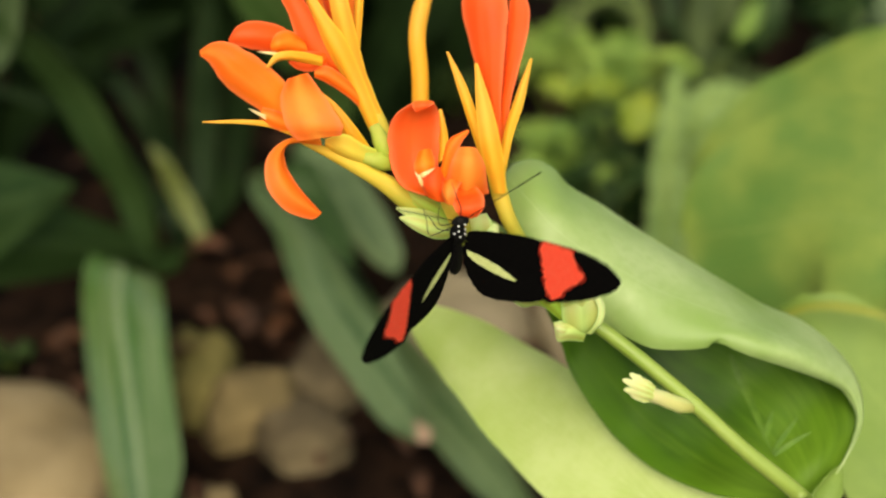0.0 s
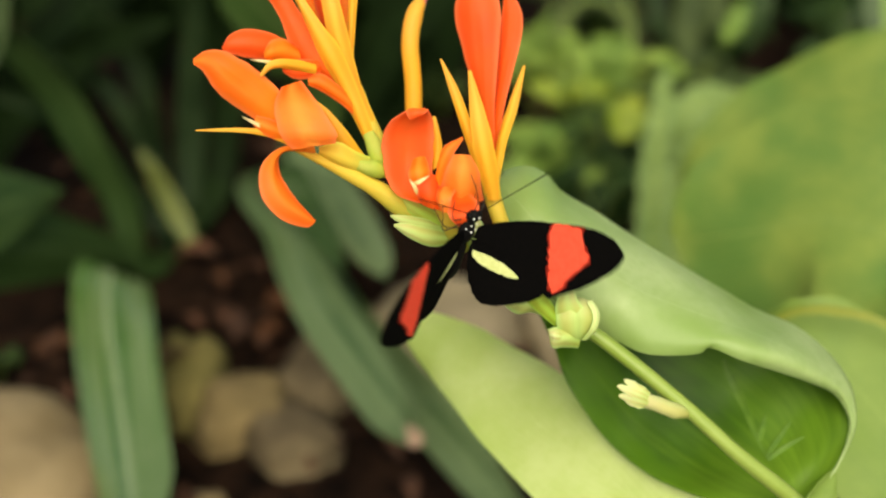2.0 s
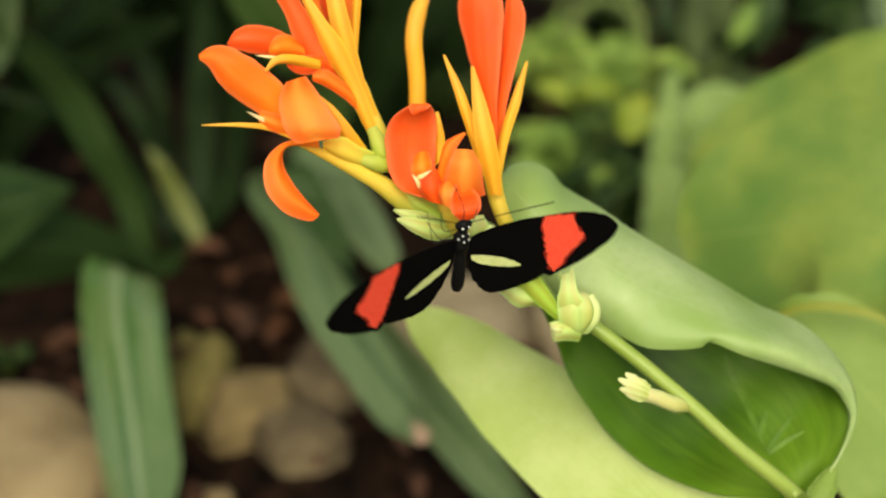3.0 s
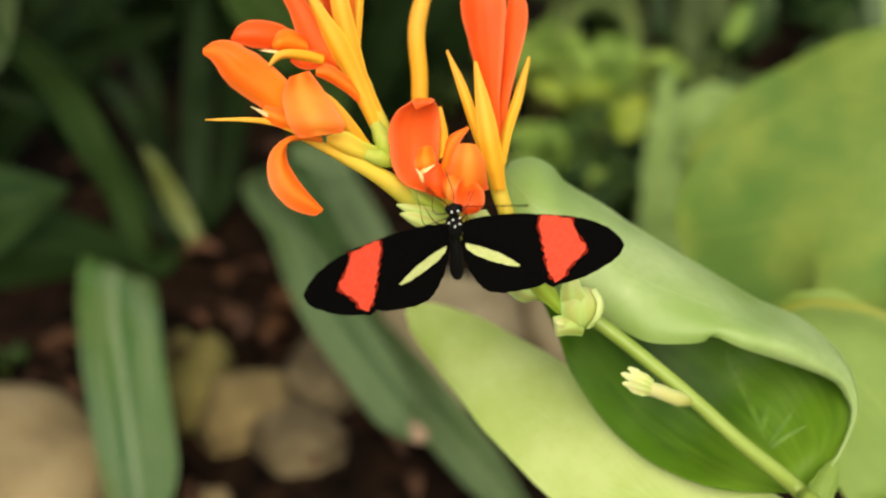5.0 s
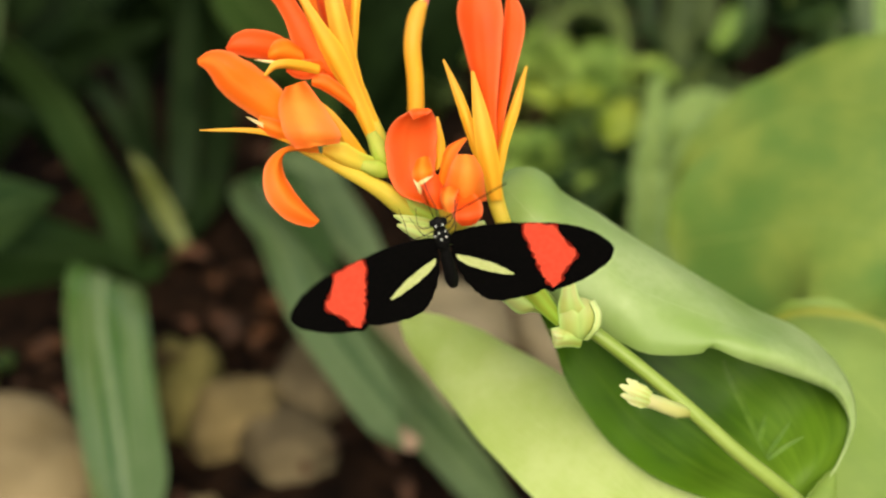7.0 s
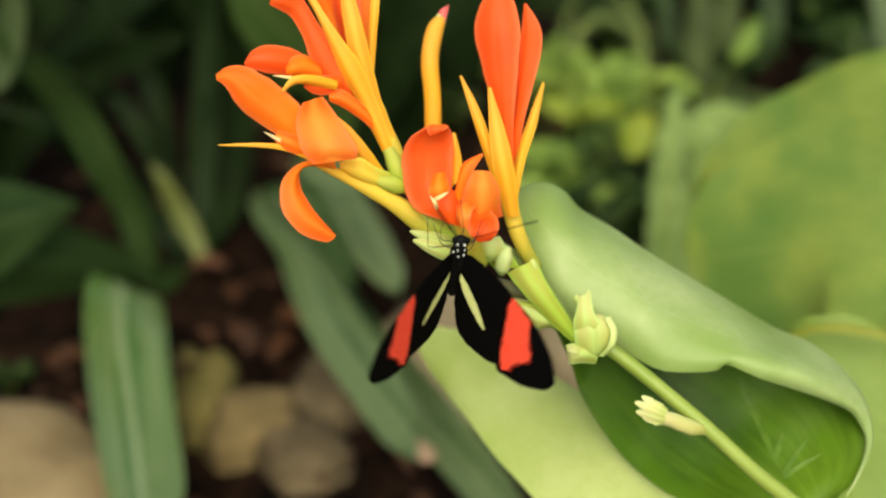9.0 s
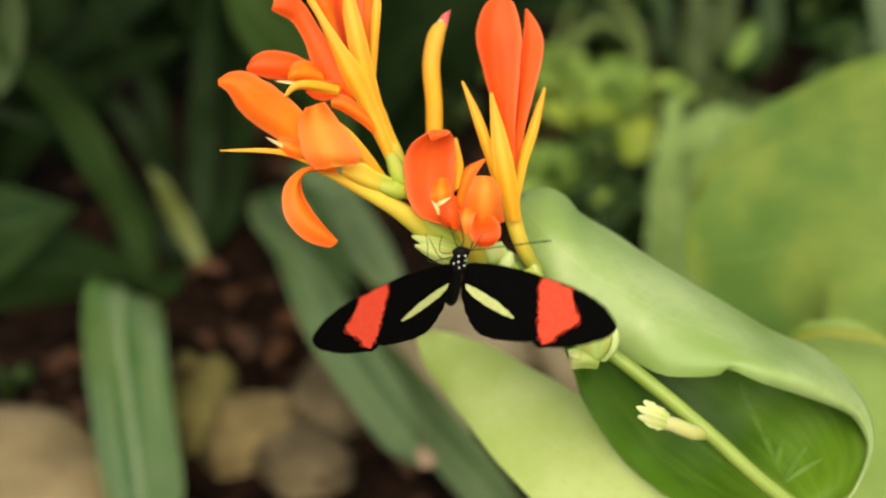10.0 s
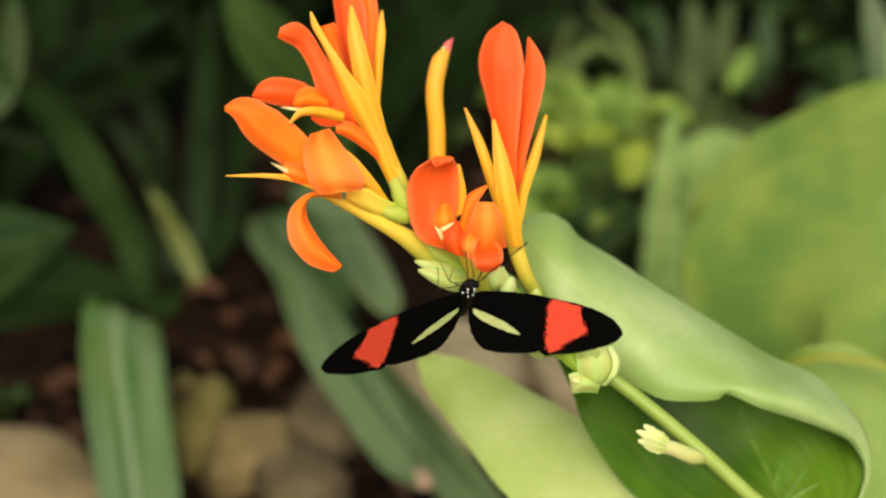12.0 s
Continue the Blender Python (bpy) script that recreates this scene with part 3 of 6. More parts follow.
    part("leaf", blade([(0.1027, -0.0284, 0.2437), (0.0778, -0.0173, 0.2491), (0.0585, -0.0029, 0.2542), (0.0410, 0.0119, 0.2600), (0.0245, 0.0310, 0.2633), (0.0064, 0.0509, 0.2680), (-0.0107, 0.0693, 0.2699)], 0.01926,
                       [(0, 0.9), (0.3, 1.0), (0.5, 0.93), (0.66, 0.80), (0.82, 0.60), (0.92, 0.42), (0.975, 0.24), (1, 0.05)], -0.25, 0, VIEW, 0.0005, 34, 13, 0.0025, 2.0, 0.05), M_CANNA_LIGHT, plant, "lime-green smooth leaf with a pointed tip")
    part("leaf_sheath", blade([(0.0933, -0.0226, 0.2580), (0.0971, -0.0186, 0.2650), (0.1013, -0.0140, 0.2691), (0.1056, -0.0079, 0.2717)], 0.00418, LANCE, 0.9, 0, ragged=0.3), M_CANNA_NEXT, plant, "pale sheath round the stem")

    def flower(name, label, tube_points, radii, mat=M_TUBE):
        return part(name, tube(tube_points, radii, 18, 12), mat, plant, label)

    # upper flower, seen from behind
    a = flower("flower", "orange-red flower with yellow sepals", [(-0.0117, 0.0153, 0.3505), (-0.0150, 0.0181, 0.3576), (-0.0182, 0.0221, 0.3626), (-0.0212, 0.0278, 0.3688)], [(0, 0.00223), (0.4, 0.00240), (0.8, 0.00280), (1, 0.00167)])
    part("petal", lamina([(-0.0222, 0.0314, 0.3714), (-0.0271, 0.0357, 0.3775), (-0.0300, 0.0407, 0.3849), (-0.0318, 0.0464, 0.3937), (-0.0326, 0.0481, 0.3991)], [(-0.0203, 0.0315, 0.3714), (-0.0226, 0.0345, 0.3795), (-0.0230, 0.0385, 0.3872), (-0.0237, 0.0435, 0.3946), (-0.0284, 0.0490, 0.4007)], 0.22, seed=0.2), M_PETAL_CORAL, a)
    part("petal", lamina([(-0.0218, 0.0324, 0.3711), (-0.0238, 0.0378, 0.3783), (-0.0245, 0.0424, 0.3859), (-0.0248, 0.0474, 0.3934), (-0.0233, 0.0497, 0.3999)], [(-0.0202, 0.0324, 0.3711), (-0.0200, 0.0374, 0.3785), (-0.0200, 0.0424, 0.3859), (-0.0206, 0.0465, 0.3937), (-0.0221, 0.0497, 0.3999)], 0.15, seed=1.1), M_PETAL, a)
    part("petal", lamina([(-0.0238, 0.0221, 0.3687), (-0.0305, 0.0219, 0.3726), (-0.0341, 0.0233, 0.3774), (-0.0367, 0.0265, 0.3836), (-0.0392, 0.0285, 0.3874), (-0.0421, 0.0275, 0.3898), (-0.0442, 0.0262, 0.3915)], [(-0.0217, 0.0228, 0.3699), (-0.0262, 0.0223, 0.3755), (-0.0293, 0.0253, 0.3812), (-0.0330, 0.0280, 0.3864), (-0.0366, 0.0297, 0.3919), (-0.0400, 0.0288, 0.3945), (-0.0436, 0.0272, 0.3935)], 0.16, seed=2.3, nu=44), M_PETAL_RED, a)
    part("petal", lamina([(-0.0288, 0.0386, 0.3765), (-0.0317, 0.0410, 0.3811), (-0.0349, 0.0424, 0.3859), (-0.0359, 0.0429, 0.3890)], [(-0.0273, 0.0393, 0.3778), (-0.0297, 0.0424, 0.3838), (-0.0304, 0.0433, 0.3877), (-0.0319, 0.0434, 0.3901)], 0.2, seed=3.0), M_PETAL, a)
    part("petal", lamina([(-0.0345, 0.0225, 0.3739), (-0.0402, 0.0200, 0.3756), (-0.0451, 0.0185, 0.3770), (-0.0485, 0.0180, 0.3782), (-0.0497, 0.0182, 0.3787)], [(-0.0348, 0.0247, 0.3777), (-0.0386, 0.0231, 0.3811), (-0.0443, 0.0217, 0.3827), (-0.0480, 0.0200, 0.3819), (-0.0500, 0.0185, 0.3792)], 0.30, seed=4.1), M_PETAL_RED, a)
    part("petal", lamina([(-0.0318, 0.0201, 0.3736), (-0.0362, 0.0187, 0.3753), (-0.0387, 0.0170, 0.3764), (-0.0400, 0.0173, 0.3769)], [(-0.0329, 0.0225, 0.3779), (-0.0358, 0.0206, 0.3807), (-0.0383, 0.0184, 0.3809), (-0.0399, 0.0171, 0.3785)], 0.35, seed=5.0), M_PETAL_SOFT, a, "soft orange inner petal")
    part("petal", lamina([(-0.0271, 0.0205, 0.3723), (-0.0306, 0.0178, 0.3716), (-0.0335, 0.0170, 0.3722), (-0.0358, 0.0168, 0.3740)], [(-0.0278, 0.0219, 0.3747), (-0.0310, 0.0201, 0.3756), (-0.0339, 0.0181, 0.3761), (-0.0358, 0.0178, 0.3756)], 0.25, seed=5.6), M_PETAL_RED, a)
    part("petal", lamina([(-0.0164, 0.0175, 0.3585), (-0.0212, 0.0177, 0.3642), (-0.0266, 0.0182, 0.3681), (-0.0300, 0.0180, 0.3699)], [(-0.0169, 0.0191, 0.3615), (-0.0212, 0.0191, 0.3675), (-0.0265, 0.0193, 0.3721), (-0.0300, 0.0190, 0.3717)], 0.28, seed=6.4), M_PETAL, a)
    part("stamen", lamina([(-0.0281, 0.0185, 0.3727), (-0.0323, 0.0169, 0.3741), (-0.0355, 0.0154, 0.3754), (-0.0381, 0.0143, 0.3755), (-0.0404, 0.0134, 0.3740)], [(-0.0281, 0.0195, 0.3744), (-0.0319, 0.0171, 0.3765), (-0.0357, 0.0154, 0.3775), (-0.0385, 0.0140, 0.3772), (-0.0407, 0.0126, 0.3747)], 0.35, nu=20, nv=9, seed=7.0), M_SEPAL, a, "yellow arching stamen")
    part("style", blade([(-0.0369, 0.0178, 0.3757), (-0.0396, 0.0161, 0.3767), (-0.0432, 0.0162, 0.3771)], 0.00045, SPIKE, 0.4, 0, nu=10, nv=5), M_STAMEN, a)
    part("sepal", lamina([(-0.0153, 0.0153, 0.3535), (-0.0186, 0.0172, 0.3604), (-0.0226, 0.0202, 0.3682), (-0.0268, 0.0220, 0.3750), (-0.0295, 0.0242, 0.3813), (-0.0331, 0.0271, 0.3890), (-0.0357, 0.0283, 0.3935), (-0.0363, 0.0300, 0.3968)], [(-0.0136, 0.0156, 0.3540), (-0.0154, 0.0169, 0.3608), (-0.0185, 0.0200, 0.3689), (-0.0222, 0.0223, 0.3776), (-0.0261, 0.0238, 0.3826), (-0.0305, 0.0258, 0.3886), (-0.0343, 0.0286, 0.3940), (-0.0360, 0.0300, 0.3968)], 0.30, seed=8.0), M_SEPAL, a)
    part("sepal", lamina([(-0.0144, 0.0160, 0.3538), (-0.0170, 0.0181, 0.3600), (-0.0207, 0.0219, 0.3682), (-0.0247, 0.0256, 0.3775), (-0.0264, 0.0291, 0.3843), (-0.0274, 0.0334, 0.3903), (-0.0270, 0.0376, 0.3961)], [(-0.0122, 0.0166, 0.3548), (-0.0144, 0.0187, 0.3610), (-0.0176, 0.0220, 0.3684), (-0.0205, 0.0265, 0.3793), (-0.0225, 0.0301, 0.3861), (-0.0246, 0.0343, 0.3920), (-0.0265, 0.0376, 0.3961)], 0.30, seed=9.0), M_SEPAL, a)
    part("sepal", lamina([(-0.0209, 0.0277, 0.3729), (-0.0209, 0.0326, 0.3802), (-0.0204, 0.0380, 0.3883), (-0.0194, 0.0419, 0.3937)], [(-0.0196, 0.0281, 0.3736), (-0.0189, 0.0339, 0.3827), (-0.0184, 0.0382, 0.3888), (-0.0191, 0.0419, 0.3937)], 0.25, seed=10.0), M_SEPAL, a)
    part("ovary", tube([(-0.0102, 0.0117, 0.3491), (-0.0129, 0.0120, 0.3539), (-0.0157, 0.0155, 0.3581)], [(0, 0.00175), (0.5, 0.00279), (1, 0.00150)], 14, 12, 0.18), M_BRACT, a, "green knobbly ovary")

    # flower spreading to the side, one petal curling down
    b = flower("flower", "orange flower with one petal curling down", [(-0.0011, 0.0061, 0.3360), (-0.0076, 0.0072, 0.3421), (-0.0142, 0.0077, 0.3473), (-0.0230, 0.0082, 0.3524), (-0.0329, 0.0087, 0.3574)],
               [(0, 0.00223), (0.3, 0.00275), (0.6, 0.00200), (1, 0.00085)])
    part("petal", lamina([(-0.0365, 0.0116, 0.3587), (-0.0429, 0.0113, 0.3643), (-0.0473, 0.0109, 0.3678), (-0.0507, 0.0106, 0.3712), (-0.0527, 0.0104, 0.3750), (-0.0539, 0.0104, 0.3770), (-0.0555, 0.0109, 0.3780)], [(-0.0322, 0.0132, 0.3634), (-0.0373, 0.0140, 0.3710), (-0.0416, 0.0141, 0.3753), (-0.0456, 0.0136, 0.3785), (-0.0495, 0.0135, 0.3804), (-0.0528, 0.0124, 0.3806), (-0.0556, 0.0115, 0.3790)], 0.20, fold=0.05, seed=1.0, nu=46), M_PETAL, b)
    part("petal", lamina([(-0.0309, 0.0081, 0.3564), (-0.0362, 0.0085, 0.3592), (-0.0398, 0.0084, 0.3610), (-0.0425, 0.0094, 0.3630)], [(-0.0305, 0.0101, 0.3599), (-0.0347, 0.0105, 0.3628), (-0.0387, 0.0102, 0.3644), (-0.0420, 0.0106, 0.3651)], 0.22, seed=2.0), M_PETAL_SOFT, b)
    part("petal", lamina([(-0.0355, 0.0111, 0.3720), (-0.0368, 0.0069, 0.3696), (-0.0362, 0.0035, 0.3666), (-0.0350, 0.0016, 0.3637), (-0.0327, 0.0013, 0.3606)], [(-0.0308, 0.0119, 0.3733), (-0.0277, 0.0077, 0.3709), (-0.0249, 0.0044, 0.3680), (-0.0222, 0.0021, 0.3643), (-0.0226, 0.0020, 0.3618)], [(0, 0.06), (0.4, 0.12), (1, 0.05)], fold=0.05, seed=3.0, nu=36, nv=17), M_PETAL_PALE, b, "broad soft orange petal")
    part("petal", lamina([(-0.0279, 0.0072, 0.3568), (-0.0334, 0.0057, 0.3582), (-0.0360, 0.0043, 0.3579), (-0.0364, 0.0019, 0.3556), (-0.0346, -0.0010, 0.3526), (-0.0317, -0.0029, 0.3490), (-0.0276, -0.0043, 0.3445)], [(-0.0284, 0.0080, 0.3582), (-0.0338, 0.0054, 0.3597), (-0.0376, 0.0027, 0.3591), (-0.0402, -0.0011, 0.3565), (-0.0398, -0.0049, 0.3517), (-0.0360, -0.0066, 0.3467), (-0.0302, -0.0059, 0.3437), (-0.0281, -0.0051, 0.3441)], 0.18, fold=-0.06, seed=4.0, nu=44), M_PETAL, b, "curling orange petal")
    part("sepal", blade([(-0.0336, 0.0082, 0.3587), (-0.0398, 0.0086, 0.3614), (-0.0462, 0.0080, 0.3625), (-0.0559, 0.0069, 0.3629)], 0.00068, SPIKE, -0.7, 0), M_SEPAL, b)
    part("style", blade([(-0.0387, 0.0089, 0.3620), (-0.0421, 0.0088, 0.3639), (-0.0450, 0.0086, 0.3657)], 0.00050, SPIKE, 0.4, 0, nu=10, nv=5), M_STAMEN, b)
    part("sepal", lamina([(-0.0172, 0.0130, 0.3507), (-0.0230, 0.0138, 0.3562), (-0.0243, 0.0147, 0.3597), (-0.0267, 0.0159, 0.3640), (-0.0290, 0.0172, 0.3663)], [(-0.0167, 0.0142, 0.3526), (-0.0204, 0.0141, 0.3588), (-0.0247, 0.0157, 0.3637), (-0.0286, 0.0172, 0.3663)], 0.30, seed=5.0), M_SEPAL, b)
    part("sepal", lamina([(-0.0126, 0.0102, 0.3496), (-0.0181, 0.0094, 0.3503), (-0.0230, 0.0083, 0.3526), (-0.0272, 0.0081, 0.3563)], [(-0.0132, 0.0119, 0.3527), (-0.0180, 0.0100, 0.3555), (-0.0225, 0.0094, 0.3586), (-0.0272, 0.0088, 0.3575)], 0.40, seed=6.0), M_TUBE, b, "pale yellow calyx")
    part("ovary", tube([(-0.0103, 0.0096, 0.3505), (-0.0141, 0.0081, 0.3521), (-0.0183, 0.0086, 0.3531)], [(0, 0.00150), (0.5, 0.00220), (1, 0.00125)], 14, 12, 0.15), M_BRACT, b, "pale green ovary")

    # closed bud standing up
    c = part("flower_bud", tube([(-0.0016, 0.0249, 0.3377), (-0.0046, 0.0312, 0.3510), (-0.0050, 0.0368, 0.3629), (-0.0058, 0.0419, 0.3718), (-0.0044, 0.0458, 0.3789), (-0.0023, 0.0473, 0.3814)],
                                [(0, 0.00195), (0.3, 0.00223), (0.75, 0.00237), (0.93, 0.00167), (1, 0.00056)], 26, 12), M_SEPAL, plant, "yellow closed tubular bud")
    part("bud_tip", lamina([(-0.0045, 0.0481, 0.3786), (-0.0042, 0.0486, 0.3806), (-0.0031, 0.0501, 0.3824)], [(-0.0022, 0.0481, 0.3786), (-0.0016, 0.0494, 0.3810), (-0.0009, 0.0513, 0.3836)], 0.3, nu=12, nv=7, seed=0.5), M_PINK, c, "pink ragged tip")
    part("bud_tip", lamina([(-0.0053, 0.0468, 0.3781), (-0.0048, 0.0474, 0.3804), (-0.0037, 0.0487, 0.3819)], [(-0.0024, 0.0469, 0.3784), (-0.0027, 0.0474, 0.3804), (-0.0034, 0.0488, 0.3820)], 0.3, nu=12, nv=7, seed=1.5), M_BUD, c, "pale papery sheath of the bud's tip")

    # the flower on which the butterfly feeds
    d = flower("flower", "open orange-red flower facing forward", [(0.0072, 0.0014, 0.3336), (0.0052, 0.0000, 0.3394), (0.0036, -0.0006, 0.3444), (0.0020, 0.0014, 0.3480)], [(0, 0.00190), (0.4, 0.00235), (0.8, 0.00260), (1, 0.00195)])
    part("petal", lamina([(-0.0035, 0.0007, 0.3468), (-0.0085, 0.0034, 0.3476), (-0.0110, 0.0053, 0.3510), (-0.0119, 0.0077, 0.3553), (-0.0119, 0.0091, 0.3598), (-0.0100, 0.0091, 0.3639), (-0.0053, 0.0079, 0.3679)], [(0.0001, 0.0004, 0.3464), (0.0002, 0.0044, 0.3493), (0.0000, 0.0077, 0.3532), (0.0003, 0.0091, 0.3577), (0.0003, 0.0101, 0.3614), (-0.0001, 0.0098, 0.3651), (-0.0016, 0.0080, 0.3679)], [(0, -0.08), (0.5, -0.12), (0.85, -0.03), (1, 0.04)], nu=44, nv=19, seed=1.0), M_PETAL_CORAL, d, "cupped coral-orange petal")
    part("petal", lamina([(-0.0061, 0.0079, 0.3674), (-0.0059, 0.0069, 0.3669), (-0.0053, 0.0067, 0.3657)], [(-0.0007, 0.0080, 0.3675), (-0.0015, 0.0071, 0.3672), (-0.0028, 0.0071, 0.3664)], 0.08, nu=14, nv=11, seed=2.0), M_PETAL_CORAL, d, "turned-over tip of the petal")
    part("petal", lamina([(-0.0023, -0.0031, 0.3482), (-0.0036, -0.0035, 0.3517), (-0.0028, -0.0023, 0.3538), (-0.0002, 0.0002, 0.3542)], [(0.0028, -0.0038, 0.3470), (0.0020, -0.0030, 0.3505), (0.0015, -0.0007, 0.3524), (0.0007, 0.0002, 0.3540)], 0.25, seed=3.0), M_PETAL_RED, d, "deep red heart of the flower")
    part("petal", lamina([(0.0014, -0.0014, 0.3491), (0.0026, -0.0030, 0.3544), (0.0036, -0.0033, 0.3580), (0.0050, -0.0010, 0.3600)], [(0.0120, -0.0017, 0.3485), (0.0114, -0.0026, 0.3530), (0.0108, -0.0028, 0.3567), (0.0089, -0.0010, 0.3599)], [(0, 0.34), (0.6, 0.30), (1, 0.10)], seed=4.0, nu=34, nv=21), M_PETAL_PALE, d, "rolled orange petal")
    part("petal", lamina([(0.0012, -0.0032, 0.3521), (0.0012, -0.0071, 0.3513), (0.0020, -0.0082, 0.3493)], [(0.0057, -0.0050, 0.3530), (0.0045, -0.0087, 0.3525), (0.0039, -0.0094, 0.3493)], 0.25, nu=20, seed=4.6), M_PETAL_PALE, d, "turned edge of the rolled petal")
    part("petal", lamina([(0.0042, -0.0058, 0.3516), (0.0036, -0.0088, 0.3502), (0.0042, -0.0109, 0.3486), (0.0060, -0.0108, 0.3466)], [(0.0092, -0.0055, 0.3520), (0.0107, -0.0083, 0.3511), (0.0107, -0.0105, 0.3493), (0.0092, -0.0106, 0.3470)], [(0, -0.2), (0.6, 0.12), (1, 0.1)], nu=28, nv=15, seed=5.0), M_PETAL_RED, d, "red inner lip of the rolled petal")
    part("petal", lamina([(0.0004, 0.0000, 0.3517), (0.0015, 0.0006, 0.3568), (0.0028, 0.0017, 0.3607), (0.0070, 0.0028, 0.3627)], [(0.0020, -0.0008, 0.3503), (0.0031, -0.0013, 0.3554), (0.0050, -0.0000, 0.3597), (0.0074, 0.0027, 0.3625)], 0.3, seed=6.0), M_PETAL, d)
    part("sepal", lamina([(-0.0003, 0.0087, 0.3509), (0.0001, 0.0128, 0.3560), (0.0001, 0.0158, 0.3613), (0.0004, 0.0163, 0.3623)], [(0.0017, 0.0094, 0.3521), (0.0023, 0.0128, 0.3560), (0.0015, 0.0148, 0.3596), (0.0007, 0.0163, 0.3623)], 0.25, seed=7.0), M_SEPAL, d)
    part("stamen", lamina([(-0.0047, -0.0021, 0.3522), (-0.0055, -0.0015, 0.3552), (-0.0047, 0.0019, 0.3571)], [(-0.0007, -0.0014, 0.3533), (-0.0007, 0.0001, 0.3559), (-0.0015, 0.0032, 0.3574)], 0.25, nu=20, seed=8.0), M_PETAL_SOFT, d, "pale orange stamen petal")
    part("stamen", blade([(-0.0043, -0.0053, 0.3546), (-0.0027, -0.0058, 0.3556), (-0.0006, -0.0043, 0.3563)], 0.00052, SPIKE, 0.4, 0, nu=12, nv=5), M_STAMEN, d)
    part("style", blade([(-0.0035, -0.0064, 0.3527), (-0.0040, -0.0065, 0.3545), (-0.0052, -0.0057, 0.3560)], 0.00046, SPIKE, 0.4, 0, nu=10, nv=5), M_STAMEN, d)

    # upright flower with long petals
    e = flower("flower", "upright orange-red flower with long yellow sepals", [(0.0214, 0.0089, 0.3285), (0.0174, 0.0086, 0.3361), (0.0147, 0.0128, 0.3437), (0.0144, 0.0179, 0.3507)], [(0, 0.00170), (0.3, 0.00195), (0.8, 0.00230), (1, 0.00153)])
    part("petal", lamina([(0.0154, 0.0222, 0.3472), (0.0135, 0.0275, 0.3564), (0.0107, 0.0320, 0.3638), (0.0086, 0.0348, 0.3693), (0.0065, 0.0391, 0.3765), (0.0058, 0.0411, 0.3814), (0.0078, 0.0430, 0.3872), (0.0118, 0.0427, 0.3909)], [(0.0163, 0.0222, 0.3472), (0.0156, 0.0261, 0.3570), (0.0162, 0.0305, 0.3675), (0.0169, 0.0349, 0.3760), (0.0172, 0.0379, 0.3816), (0.0157, 0.0410, 0.3876), (0.0138, 0.0422, 0.3899)], 0.16, seed=1.0, nu=50, nv=15), M_PETAL_RED, e)
    part("petal", lamina([(0.0157, 0.0216, 0.3472), (0.0157, 0.0275, 0.3564), (0.0166, 0.0337, 0.3662), (0.0175, 0.0392, 0.3766), (0.0182, 0.0421, 0.3833), (0.0184, 0.0428, 0.3867)], [(0.0166, 0.0217, 0.3475), (0.0179, 0.0269, 0.3584), (0.0202, 0.0314, 0.3671), (0.0225, 0.0365, 0.3748), (0.0228, 0.0392, 0.3800), (0.0210, 0.0413, 0.3839), (0.0187, 0.0428, 0.3867)], 0.18, fold=0.04, seed=2.0, nu=50), M_PETAL_RED, e)
    part("petal", lamina([(0.0155, 0.0267, 0.3516), (0.0158, 0.0331, 0.3617), (0.0164, 0.0395, 0.3718), (0.0168, 0.0429, 0.3784)], [(0.0167, 0.0267, 0.3516), (0.0170, 0.0331, 0.3617), (0.0174, 0.0395, 0.3718), (0.0172, 0.0429, 0.3784)], 0.2, seed=2.6), M_SEPAL, e, "yellow inner petal edge")
    part("sepal", lamina([(0.0112, 0.0130, 0.3482), (0.0075, 0.0184, 0.3578), (0.0046, 0.0238, 0.3653), (0.0020, 0.0289, 0.3723)], [(0.0135, 0.0130, 0.3481), (0.0101, 0.0175, 0.3581), (0.0067, 0.0239, 0.3655), (0.0023, 0.0289, 0.3723)], 0.3, seed=3.0), M_SEPAL, e)
    part("sepal", lamina([(0.0137, 0.0090, 0.3431), (0.0111, 0.0110, 0.3507), (0.0095, 0.0149, 0.3596), (0.0089, 0.0228, 0.3716)], [(0.0165, 0.0091, 0.3430), (0.0159, 0.0110, 0.3506), (0.0136, 0.0156, 0.3608), (0.0095, 0.0228, 0.3716)], 0.3, seed=4.0), M_SEPAL, e)
    part("sepal", lamina([(0.0144, 0.0137, 0.3431), (0.0165, 0.0209, 0.3539), (0.0197, 0.0269, 0.3624), (0.0231, 0.0329, 0.3690)], [(0.0161, 0.0137, 0.3431), (0.0184, 0.0194, 0.3533), (0.0213, 0.0249, 0.3608), (0.0235, 0.0329, 0.3690)], 0.3, seed=5.0), M_SEPAL, e)

    # bracts, spent buds and pods down the stem
    part("bract", lamina([(0.0050, 0.0011, 0.3352), (-0.0006, -0.0001, 0.3353), (-0.0055, 0.0000, 0.3376), (-0.0092, 0.0022, 0.3395)], [(0.0041, 0.0024, 0.3375), (-0.0014, 0.0013, 0.3397), (-0.0064, 0.0017, 0.3406), (-0.0093, 0.0024, 0.3399)], 0.25, seed=1.0), M_BUD, plant, "pale papery bract with a torn tip")
    part("bract", lamina([(0.0027, 0.0027, 0.3371), (-0.0034, 0.0020, 0.3390), (-0.0078, 0.0027, 0.3402), (-0.0101, 0.0043, 0.3411)], [(0.0022, 0.0038, 0.3390), (-0.0028, 0.0032, 0.3412), (-0.0072, 0.0035, 0.3417), (-0.0102, 0.0044, 0.3414)], 0.25, seed=2.0), M_BUD, plant, "narrow pale bract tip")
